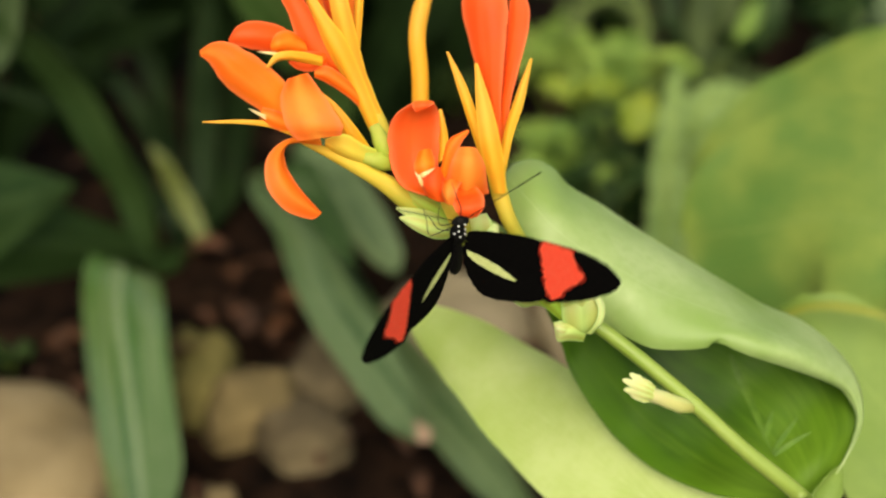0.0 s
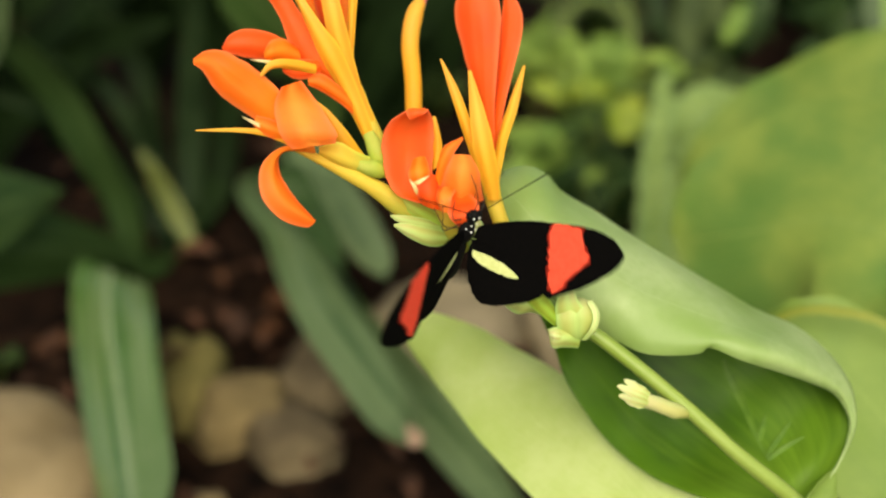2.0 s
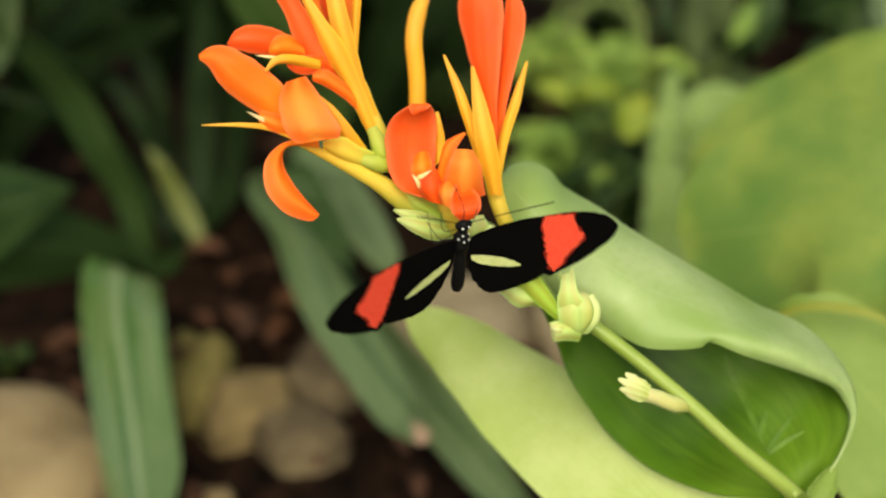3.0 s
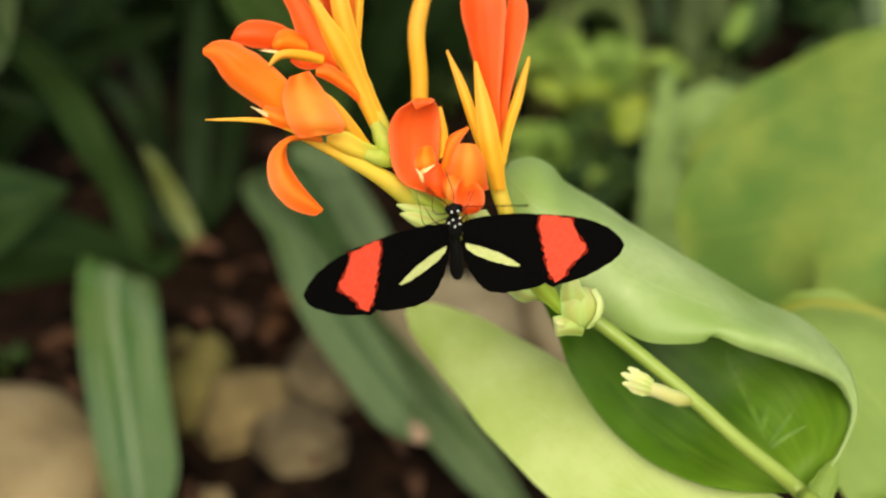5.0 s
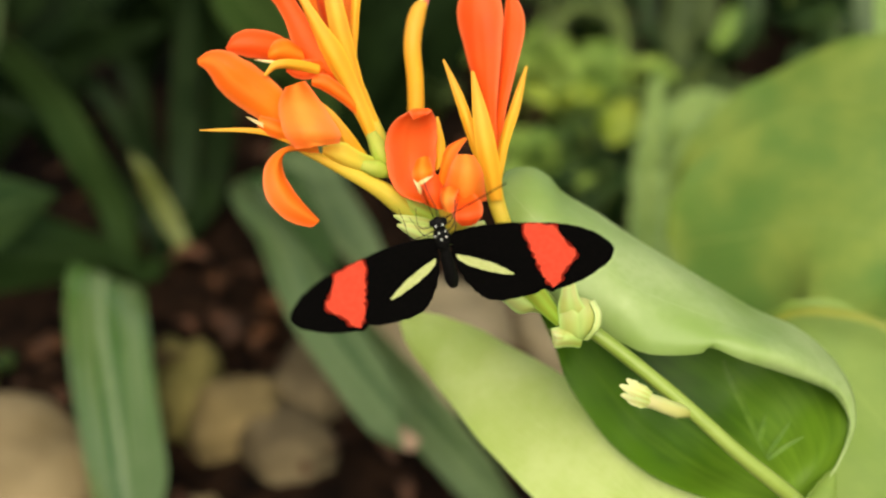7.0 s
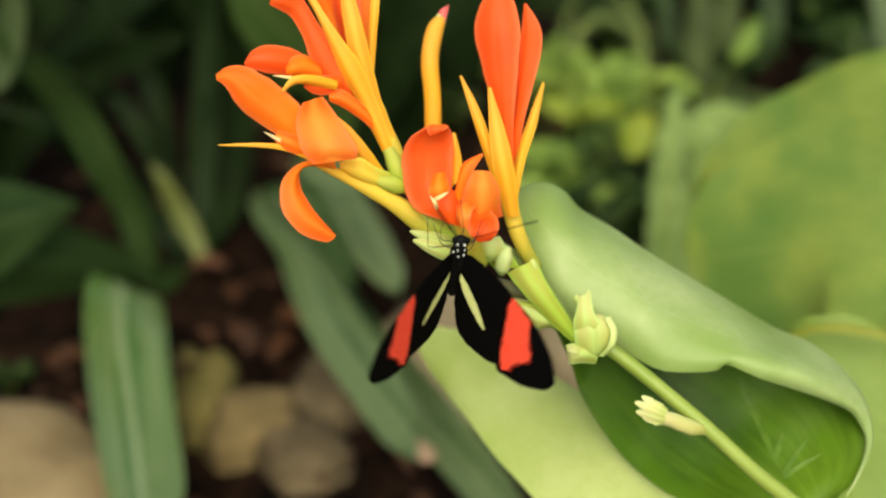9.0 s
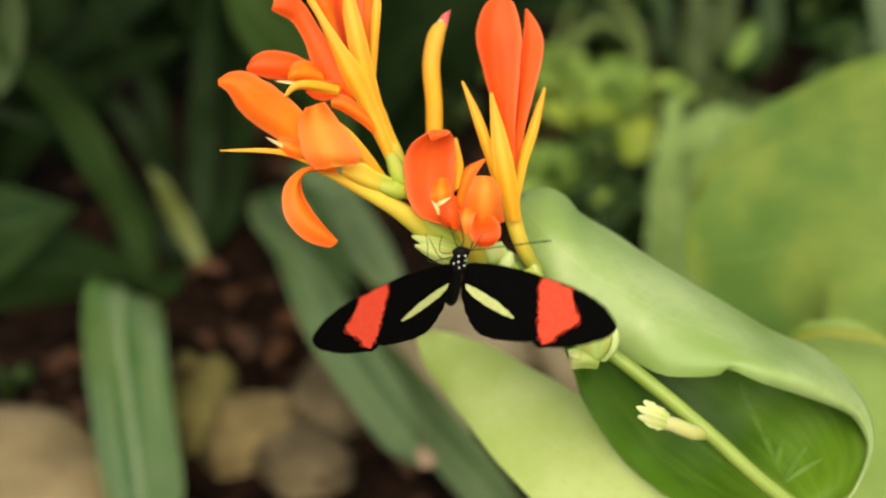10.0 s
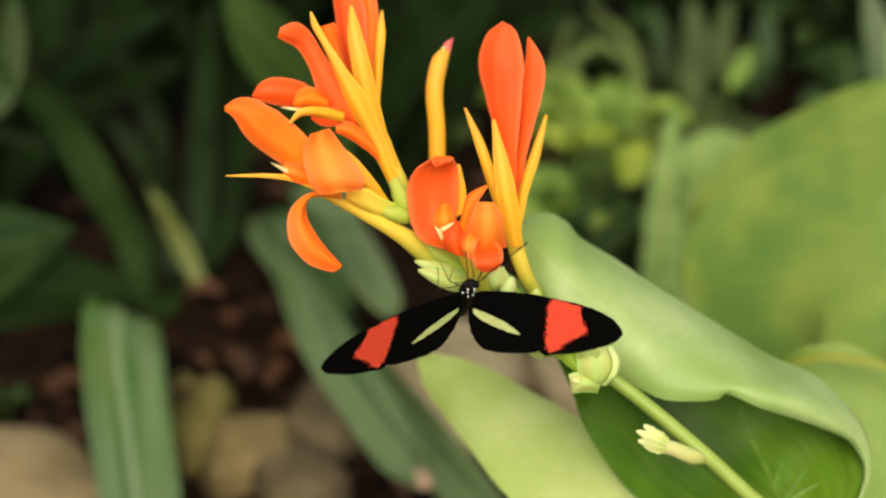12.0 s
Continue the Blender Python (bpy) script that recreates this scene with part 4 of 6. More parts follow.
    part("bract", lamina([(0.0050, 0.0028, 0.3351), (-0.0014, 0.0038, 0.3390), (-0.0056, 0.0048, 0.3420), (-0.0087, 0.0074, 0.3447)], [(0.0058, 0.0040, 0.3373), (0.0005, 0.0053, 0.3417), (-0.0037, 0.0059, 0.3439), (-0.0079, 0.0083, 0.3461)], 0.3, seed=3.0), M_BRACT, plant, "green bract under the flower")
    part("bract", lamina([(0.0064, 0.0029, 0.3343), (0.0058, 0.0025, 0.3377), (0.0066, 0.0029, 0.3406)], [(0.0120, 0.0029, 0.3343), (0.0133, 0.0023, 0.3374), (0.0117, 0.0038, 0.3401)], 0.3, seed=4.0), M_BUD, plant, "pale cream bract below the flower")
    part("bract", lamina([(0.0110, 0.0030, 0.3313), (0.0079, 0.0042, 0.3345), (0.0059, 0.0059, 0.3377)], [(0.0169, 0.0032, 0.3318), (0.0132, 0.0051, 0.3362), (0.0079, 0.0065, 0.3387)], 0.2, seed=5.0), M_BRACT, plant, "yellow-green bract round the stem")
    part("seed_pod", tube([(0.0123, 0.0011, 0.3311), (0.0128, 0.0009, 0.3348), (0.0141, 0.0026, 0.3379)], [(0, 0.00090), (0.25, 0.00195), (0.7, 0.00190), (1, 0.00070)], 16, 12), M_POD, plant, "whitish-green oval pod")
    part("bract", lamina([(0.0302, -0.0045, 0.3148), (0.0249, -0.0040, 0.3198), (0.0187, -0.0017, 0.3260), (0.0137, 0.0012, 0.3313)], [(0.0319, -0.0036, 0.3165), (0.0277, -0.0024, 0.3228), (0.0237, -0.0002, 0.3289), (0.0208, 0.0036, 0.3337)], 0.30, seed=6.0), M_BRACT, plant, "pale green sheath clasping the stem")
    part("bract", lamina([(0.0211, 0.0014, 0.3286), (0.0198, 0.0015, 0.3318), (0.0190, 0.0024, 0.3335)], [(0.0222, 0.0020, 0.3296), (0.0212, 0.0020, 0.3328), (0.0201, 0.0030, 0.3345)], 0.3, nu=12, nv=7, seed=7.0), M_BUD, plant, "dry pale edge of the sheath")
    # added sliver: the shade beside the stem as a dark sheet
    part("bract", lamina([(0.0238, 0.0001, 0.3222), (0.0198, 0.0005, 0.3239), (0.0153, 0.0010, 0.3247), (0.0108, 0.0027, 0.3256)], [(0.0229, 0.0007, 0.3232), (0.0197, 0.0012, 0.3262), (0.0155, 0.0023, 0.3281), (0.0108, 0.0042, 0.3284)], 0.15, seed=7.7), M_BRACT_SHADE, plant, "dark olive sliver standing for shade beside the stem")
    pod = part("seed_pod", lamina([(0.0314, -0.0006, 0.3134), (0.0249, -0.0019, 0.3174), (0.0206, -0.0029, 0.3177), (0.0163, -0.0003, 0.3203), (0.0135, 0.0020, 0.3225)], [(0.0322, 0.0005, 0.3154), (0.0277, -0.0004, 0.3200), (0.0234, -0.0000, 0.3227), (0.0189, 0.0016, 0.3237), (0.0138, 0.0026, 0.3235)], 0.35, seed=8.0), M_BUD, plant, "yellow-green tapered bract pod")
    part("bract", lamina([(0.0310, -0.0009, 0.3149), (0.0253, -0.0024, 0.3206), (0.0199, -0.0013, 0.3225), (0.0160, -0.0001, 0.3228)], [(0.0313, -0.0005, 0.3157), (0.0261, -0.0017, 0.3218), (0.0211, -0.0006, 0.3238), (0.0163, 0.0002, 0.3233)], 0.3, seed=9.0), M_BRACT, pod)
    bud = part("spent_bud", lamina([(0.0355, -0.0051, 0.3097), (0.0318, -0.0063, 0.3136), (0.0305, -0.0055, 0.3171), (0.0315, -0.0032, 0.3193), (0.0340, -0.0006, 0.3200)], [(0.0369, -0.0044, 0.3110), (0.0394, -0.0057, 0.3149), (0.0403, -0.0049, 0.3184), (0.0391, -0.0026, 0.3205), (0.0365, -0.0004, 0.3203)], 0.24, fold=0.10, nu=34, nv=21, seed=1.0), M_BUD, plant, "plump cupped yellow-green spent bud")
    part("bract", lamina([(0.0307, -0.0046, 0.3158), (0.0303, -0.0039, 0.3201), (0.0311, -0.0023, 0.3230), (0.0315, -0.0000, 0.3251)], [(0.0383, -0.0050, 0.3151), (0.0369, -0.0051, 0.3201), (0.0352, -0.0036, 0.3228), (0.0345, 0.0004, 0.3258)], 0.18, fold=0.08, nu=28, nv=13, seed=2.0), M_BUD, bud, "pale tongue-shaped bract")
    for x0, x1 in (((0.0315, -0.0006, 0.3240), (0.0311, 0.0012, 0.3253)), ((0.0338, -0.0007, 0.3247), (0.0343, 0.0018, 0.3263))):
        part("bract", blade([x0, (Vector(x0) + Vector(x1)) / 2, x1], 0.0008, SPIKE, 0.3, 0, nu=8, nv=5), M_BUD, bud)
    part("bract", lamina([(0.0368, -0.0070, 0.3124), (0.0385, -0.0079, 0.3160), (0.0392, -0.0067, 0.3192), (0.0380, -0.0043, 0.3216)], [(0.0380, -0.0070, 0.3124), (0.0402, -0.0074, 0.3160), (0.0408, -0.0056, 0.3192), (0.0392, -0.0032, 0.3216)], 0.2, nu=24, nv=9, seed=3.0), M_POD, bud, "pale rim of the cupped bract")
    part("bract", lamina([(0.0360, -0.0063, 0.3096), (0.0323, -0.0078, 0.3109), (0.0298, -0.0080, 0.3107), (0.0291, -0.0073, 0.3119)], [(0.0360, -0.0045, 0.3128), (0.0332, -0.0055, 0.3151), (0.0306, -0.0055, 0.3151), (0.0285, -0.0058, 0.3146)], 0.35, nu=22, nv=13, seed=4.0), M_BUD, bud, "small cream bract curling outward")
    part("bract", lamina([(0.0316, -0.0083, 0.3132), (0.0301, -0.0087, 0.3135), (0.0292, -0.0080, 0.3137)], [(0.0316, -0.0075, 0.3147), (0.0301, -0.0077, 0.3153), (0.0292, -0.0072, 0.3152)], 0.3, nu=12, nv=7, seed=5.0), M_WITHERED, bud, "yellowish heart of the bud")
    bud = part("spent_bud", tube([(0.0650, -0.0102, 0.2918), (0.0599, -0.0121, 0.2946), (0.0533, -0.0127, 0.2978), (0.0484, -0.0117, 0.2996)], [(0, 0.00100), (0.25, 0.00205), (0.7, 0.00195), (1, 0.00130)], 18, 12, 0.16), M_WITHERED, plant, "cream withered bud with ragged tip")
    for base, tip, w, turn in (((0.0536, -0.0132, 0.3000), (0.0474, -0.0113, 0.3033), 0.00115, 14), ((0.0531, -0.0144, 0.2998), (0.0456, -0.0125, 0.3024), 0.00115, 0), ((0.0532, -0.0146, 0.2985), (0.0460, -0.0132, 0.3000), 0.00115, -12), ((0.0531, -0.0140, 0.2975), (0.0477, -0.0135, 0.2985), 0.00115, 5)):
        mid = (Vector(base) + Vector(tip)) / 2 + VIEW * 0.0004
        part("bract", blade([base, mid, tip], w, [(0, 0.6), (0.35, 1.0), (0.75, 0.85), (0.92, 0.5), (1, 0.1)], -0.4, turn, nu=12, nv=7, ragged=0.45, seed=tip[0] * 50), M_WITHERED, bud)


build_canna()


# ---- the neighbouring canna leaves ----
def build_far_canna():
    plant = thing("canna_plant", (0.30, 0.22, 0.0), "broad mid-green canna leaves beside the flowering plant", "plant")
    part("leaf", blade([(0.30, 0.22, 0.0), (0.2218, 0.1252, 0.2066), (0.1950, 0.1652, 0.2366), (0.1651, 0.1902, 0.2401), (0.1371, 0.2055, 0.2265), (0.1078, 0.2206, 0.2126)], 0.05060, [(0, 0.1), (0.12, 0.5), (0.35, 0.95), (0.65, 1.0), (0.82, 0.84), (0.91, 0.66), (0.97, 0.40), (1, 0.08)], 0.15, 0, VIEW, 0.0006, 34, 13, 0.006, 2.0, 0.05), M_CANNA_FAR, plant, "wide green leaf with a soft sheen")
    leaf = part("leaf", blade([(0.30, 0.22, 0.0), (0.1767, 0.0293, 0.1996), (0.1608, 0.0505, 0.2167), (0.1478, 0.0705, 0.2316), (0.1300, 0.0891, 0.2443), (0.1162, 0.1024, 0.2474)], 0.02855, BROAD, 0.2, 0, VIEW, 0.0006, 34, 13, 0.004, 2.0, 0.05), M_CANNA_NEXT, plant, "green leaf with a yellowish edge")
    part("leaf_edge", blade([(0.1151, 0.0942, 0.2513), (0.1230, 0.0920, 0.2575), (0.1330, 0.0879, 0.2605), (0.1461, 0.0813, 0.2609), (0.1610, 0.0725, 0.2554)], 0.00171, STRAP, 0.2, 0), M_CANNA_EDGE, leaf, "yellowing margin of the leaf")
    part("leaf", blade([(0.31, 0.28, 0.0), (0.2809, 0.2684, 0.2370), (0.2548, 0.3025, 0.2550), (0.2228, 0.3196, 0.2451), (0.1927, 0.3269, 0.2281), (0.1610, 0.3327, 0.2083), (0.1331, 0.3376, 0.1869)], 0.0300, [(0, 0.1), (0.2, 0.7), (0.5, 1.0), (0.75, 0.95), (0.9, 0.62), (1, 0.05)], 0.15, 0, VIEW, 0.0006, 30, 11, 0.005, 2.0, 0.05), M_CANNA_FAR, plant, "green leaf behind the others")
    part("leaf", blade([(0.32, 0.30, 0.0), (0.2756, 0.2992, 0.2096), (0.2582, 0.3298, 0.2434), (0.2461, 0.3582, 0.2733), (0.2501, 0.3887, 0.3069)], 0.01669, BROAD, 0.2, 0), M_PALE, plant, "pale upright leaf")
    part("leaf", blade([(0.33, 0.34, 0.0), (0.3163, 0.4763, 0.1637), (0.2958, 0.4991, 0.2062), (0.2849, 0.5148, 0.2357), (0.2752, 0.5323, 0.2684)], 0.0125, STRAP, 0.2, 0), M_STRAP_PALE, plant, "grey-green leaf behind the broad ones")


build_far_canna()


# ---- strap-leaved plants ----
def build_strap_plants():
    p = thing("strap_leaved_plant", (-0.2118, 0.5772, 0.0000), "strap-leaved plant with arching dark green leaves", "plant", "strap-leaved plants")
    root = (-0.2118, 0.5772, 0.0000)
    for pts, w, mat, tw, label in (
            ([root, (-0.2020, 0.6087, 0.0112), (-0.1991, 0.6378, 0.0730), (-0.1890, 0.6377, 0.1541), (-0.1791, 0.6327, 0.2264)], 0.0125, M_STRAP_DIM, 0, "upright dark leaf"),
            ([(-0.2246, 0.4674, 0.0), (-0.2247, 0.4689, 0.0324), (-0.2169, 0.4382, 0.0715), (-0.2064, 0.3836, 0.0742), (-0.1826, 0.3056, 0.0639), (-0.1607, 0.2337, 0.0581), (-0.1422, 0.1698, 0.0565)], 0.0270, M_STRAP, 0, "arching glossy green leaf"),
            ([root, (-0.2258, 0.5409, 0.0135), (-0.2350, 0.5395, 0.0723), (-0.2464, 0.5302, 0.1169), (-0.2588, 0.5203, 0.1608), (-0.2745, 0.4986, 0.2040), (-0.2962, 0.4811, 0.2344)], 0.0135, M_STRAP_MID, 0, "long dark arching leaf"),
            ([root, (-0.1818, 0.6336, 0.0347), (-0.1724, 0.6633, 0.0873), (-0.1666, 0.6716, 0.1427), (-0.1574, 0.6636, 0.2096)], 0.0150, M_STRAP_SHADED, 0, "dark leaf"),
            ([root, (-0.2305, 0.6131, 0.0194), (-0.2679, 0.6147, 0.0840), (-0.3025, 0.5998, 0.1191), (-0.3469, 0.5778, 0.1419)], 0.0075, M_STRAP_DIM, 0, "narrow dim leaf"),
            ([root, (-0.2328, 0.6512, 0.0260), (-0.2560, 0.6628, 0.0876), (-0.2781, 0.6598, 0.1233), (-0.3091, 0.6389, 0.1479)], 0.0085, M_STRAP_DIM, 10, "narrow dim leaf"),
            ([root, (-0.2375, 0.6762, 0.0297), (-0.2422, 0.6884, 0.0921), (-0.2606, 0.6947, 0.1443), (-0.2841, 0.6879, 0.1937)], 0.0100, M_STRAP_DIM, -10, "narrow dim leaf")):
        part("leaf", blade(pts, w, STRAP, 0.35, tw, VIEW, 0.0008, 32, 9, 0.003, 2.5, 0.12), mat, p, label)
    part("leaf", blade([(-0.36, 0.50, 0.0), (-0.3352, 0.5179, 0.1577), (-0.2945, 0.4974, 0.2021), (-0.2769, 0.4830, 0.2374), (-0.2666, 0.4709, 0.2768)], 0.0125, STRAP, 0.3, 0, VIEW, 0.0008, 30, 9), M_STRAP_PALE, p, "grey-green leaf")
    part("leaf", lamina([root, (-0.3029, 0.4243, 0.1540), (-0.2878, 0.4425, 0.1453), (-0.2693, 0.4576, 0.1311), (-0.2518, 0.4718, 0.1154)], [root, (-0.3030, 0.3848, 0.0840), (-0.2820, 0.4043, 0.0979), (-0.2667, 0.4308, 0.1039), (-0.2585, 0.4562, 0.1081), (-0.2514, 0.4713, 0.1144)], 0.10, thick=0.0008, seed=2.0), M_STRAP_MID, p, "green leaf bending over to its tip")
    part("leaf", lamina([root, (-0.1985, 0.5645, 0.0190), (-0.2099, 0.5738, 0.0354), (-0.2197, 0.5801, 0.0568), (-0.2256, 0.5818, 0.0801), (-0.2299, 0.5879, 0.0910)], [root, (-0.1889, 0.5645, 0.0190), (-0.1933, 0.5753, 0.0381), (-0.2045, 0.5822, 0.0606), (-0.2152, 0.5824, 0.0812), (-0.2291, 0.5883, 0.0917)], 0.10, fold=0.1, thick=0.0008, seed=3.0), M_STRAP_YELLOW, p, "narrow yellow-green leaf")
    p = thing("strap_leaved_plant", (-0.1308, 0.7019, 0.0000), "strap-leaved plant with drooping grey-green leaves", "plant", "strap-leaved plants")
    root = (-0.1308, 0.7019, 0.0000)
    for pts, w, mat, tw, label in (
            ([root, (-0.1359, 0.5452, 0.0793), (-0.1039, 0.4691, 0.0854), (-0.0752, 0.3794, 0.0873), (-0.0450, 0.3100, 0.0850), (-0.0207, 0.2627, 0.0813), (-0.0108, 0.2413, 0.0838)], 0.0168, M_STRAP_GREY, 0, "long grey-green leaf with a brown tip"),
            ([root, (-0.0731, 0.4732, 0.0294), (-0.0221, 0.3536, 0.0414), (0.0148, 0.2840, 0.0402), (0.0572, 0.2107, 0.0325)], 0.01671, M_STRAP_GREY, 0, "drooping grey-green leaf"),
            ([root, (-0.0965, 0.6562, 0.1091), (-0.1118, 0.6190, 0.1653), (-0.1339, 0.5872, 0.2106), (-0.1546, 0.5673, 0.2565)], 0.02696, M_STRAP_FRESH, 0, "green leaf rising behind the flower"),
            ([root, (-0.0673, 0.6912, 0.0897), (-0.0372, 0.6807, 0.1525), (0.0081, 0.6713, 0.1970), (0.0507, 0.6650, 0.2467)], 0.02318, M_STRAP_SHADED, 0, "dark leaf rising behind the flower"),
            ([root, (-0.0449, 0.7119, 0.0655), (-0.0287, 0.6976, 0.1418), (-0.0407, 0.6900, 0.2096)], 0.02275, M_STRAP_SHADED, 0, "dark leaf")):
        leaf = part("leaf", blade(pts, w, STRAP, 0.3, tw, VIEW, 0.0008, 32, 9, 0.003, 2.5, 0.12), mat, p, label)
        if "brown tip" in label:
            part("leaf_tip", blade([(-0.0159, 0.2524, 0.0855), (-0.0125, 0.2432, 0.0853), (-0.0095, 0.2371, 0.0843)], 0.00480, PETAL, 0.3, 0, VIEW, 0.0008), M_TIP, leaf, "dry pinkish-brown tip")
    part("leaf", lamina([root, (-0.1180, 0.5586, 0.1044), (-0.0988, 0.5105, 0.0993), (-0.0769, 0.4716, 0.0902), (-0.0530, 0.4326, 0.0808), (-0.0356, 0.4144, 0.0787)], [root, (-0.0842, 0.5705, 0.1055), (-0.0602, 0.5285, 0.0906), (-0.0412, 0.4801, 0.0850), (-0.0304, 0.4343, 0.0842), (-0.0327, 0.4147, 0.0794)], 0.12, fold=0.06, thick=0.0008, seed=4.0), M_STRAP_SOFT, p, "pale grey-green leaf")
    # added leaf, coloured as the dark gap between its two neighbours
    part("leaf", lamina([root, (-0.1285, 0.5053, 0.1106), (-0.1065, 0.4675, 0.1036), (-0.0836, 0.4308, 0.0987), (-0.0600, 0.3946, 0.0946)], [root, (-0.0969, 0.5166, 0.1106), (-0.0781, 0.4771, 0.1004), (-0.0645, 0.4317, 0.1004), (-0.0586, 0.3949, 0.0952)], 0.10, fold=0.05, thick=0.0008, seed=6.0), M_STRAP_MID, p, "dark leaf added as the gap between the grey-green ones")
    # plants that fill the dark hollows; their shade is painted as leaf colour
    rng = random.Random(11)
    for k, base in enumerate(((-0.3561, 0.7993, 0.0000), (-0.4023, 0.6501, 0.0000), (-0.3109, 0.9425, -0.0000), (-0.2052, 0.9107, 0.0000), (-0.0996, 0.9903, -0.0000), (-0.0125, 0.8651, 0.0000), (-0.4764, 1.1022, -0.0000), (-0.3129, 1.1829, 0.0000), (-0.1615, 1.2722, -0.0000), (0.0252, 1.0984, 0.0000), (0.1703, 1.3968, 0.0000), (0.2611, 1.2223, 0.0000), (0.3624, 1.2678, 0.0000), (0.4269, 1.1770, 0.0000), (0.4665, 1.0759, 0.0000), (0.4595, 1.5407, -0.0000), (0.5513, 1.4210, 0.0000))):
        p = thing("strap_leaved_plant", base, "strap-leaved plant darkened to stand for shade", "plant", "strap-leaved plants")
        for i in range(9):
            a = rng.uniform(0, 6.28)
            d = Vector((math.cos(a), math.sin(a) * 0.7, 0))
            b = Vector(base)
            h, reach = rng.uniform(0.12, 0.26), rng.uniform(0.10, 0.22)
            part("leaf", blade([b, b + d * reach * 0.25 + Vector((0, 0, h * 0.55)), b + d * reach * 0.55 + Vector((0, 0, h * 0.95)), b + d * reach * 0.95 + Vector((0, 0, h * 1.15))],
                               rng.uniform(0.012, 0.022), STRAP, 0.3, rng.uniform(-30, 30), VIEW, 0.0008, 16, 7, 0.002, 2.0, 0.1, k + i), M_STRAP_SHADED, p)


build_strap_plants()


# ---- leafy undergrowth ----
def build_bush(base, fronds, height, reach, size, mat, label, seed, lean=(0, 0)):
    p = thing("undergrowth_plant", base, label, "plant", "undergrowth")
    rng = random.Random(seed)
    b = Vector(base)
    for i in range(fronds):
        a = rng.uniform(0, 6.28)
        d = Vector((math.cos(a), math.sin(a), 0)) * reach * rng.uniform(0.3, 1) + Vector((lean[0], lean[1], 0))
        h = height * rng.uniform(0.55, 1)
        pts = [b, b + d * 0.3 + Vector((0, 0, h * 0.6)), b + d * 0.7 + Vector((0, 0, h)), b + d * 1.1 + Vector((0, 0, h * 0.92))]
        stalk = tube(pts, [(0, 0.0016), (1, 0.0006)], 8, 5)
        leaves = []
        c = spline(pts, 22)
        for k in range(4, 23):
            t = (c[min(k + 1, 22)] - c[k - 1]).normalized()
            for s in (-1, 1):
                side = t.cross(Vector((0, 0, 1))).normalized() * s
                out = (side * 0.9 + t * 0.5 + Vector((0, 0, rng.uniform(-0.2, 0.35)))).normalized()
                ln = size * rng.uniform(0.7, 1.2) * (1.2 - 0.75 * k / 22)
                leaves.append(blade([c[k], c[k] + out * ln * 0.5 + Vector((0, 0, ln * 0.08)), c[k] + out * ln], ln * 0.19, LANCE, rng.uniform(-0.5, 0.6), rng.uniform(-25, 25), (0, -0.4, 1), 0.0004, 5, 4))
        f = part("stalk", stalk, M_STEM, p)
        tagged(part("foliage", joined(leaves), mat, f), kind="stuff")


def build_frond(points, size, label, seed, mat=M_PALE):
    """A single fern frond: a stalk from the soil with a close row of narrow leaflets on either side."""
    root = Vector((points[0][0], points[0][1] + 0.02, 0.0))
    p = thing("fern_frond", root, label, "fern", "fern fronds")
    rng = random.Random(seed)
    pts = [root] + [Vector(q) for q in points]
    stalk = part("stalk", tube(pts, [(0, 0.0018), (1, 0.0005)], 40, 6), M_STEM, p)
    c = spline(pts, 60)
    leaves = []
    for k in range(10, 61):
        t = (c[min(k + 1, 60)] - c[k - 1]).normalized()
        across = t.cross(VIEW).normalized()
        for s in (-1, 1):
            out = (across * s + t * 0.35 + VIEW * rng.uniform(-0.25, 0.25)).normalized()
            ln = size * rng.uniform(0.8, 1.15) * min(1.0, 1.3 - k / 62) * min(1.0, k / 16)
            leaves.append(blade([c[k], c[k] + out * ln * 0.5, c[k] + out * ln - VIEW * ln * 0.15], ln * 0.17 + 0.0006, LANCE, rng.uniform(-0.4, 0.4), rng.uniform(-20, 20), VIEW, 0.0004, 6, 5))
    tagged(part("foliage", joined(leaves), mat, stalk), kind="stuff")


def build_leafy(base, leaves, label):
    """A low plant of a few broad leaves, each on a stalk of its own from the soil."""
    p = thing("undergrowth_plant", base, label, "plant", "undergrowth")
    for k, (points, half, mat) in enumerate(leaves):
        foot = Vector(base) + Vector((0.004 * math.cos(k * 2.4), 0.004 * math.sin(k * 2.4), 0))
        first = Vector(points[0])
        stalk = part("stalk", tube([foot, foot.lerp(first, 0.5) + Vector((0, 0, 0.01)), first], [(0, 0.0014), (1, 0.0008)], 12, 6), M_STEM, p)
        part("leaf", blade(points, half, BROAD, 0.3, 0, VIEW, 0.0005, 16, 9, 0.002, 2.0, 0.08, k * 1.3), mat, stalk)


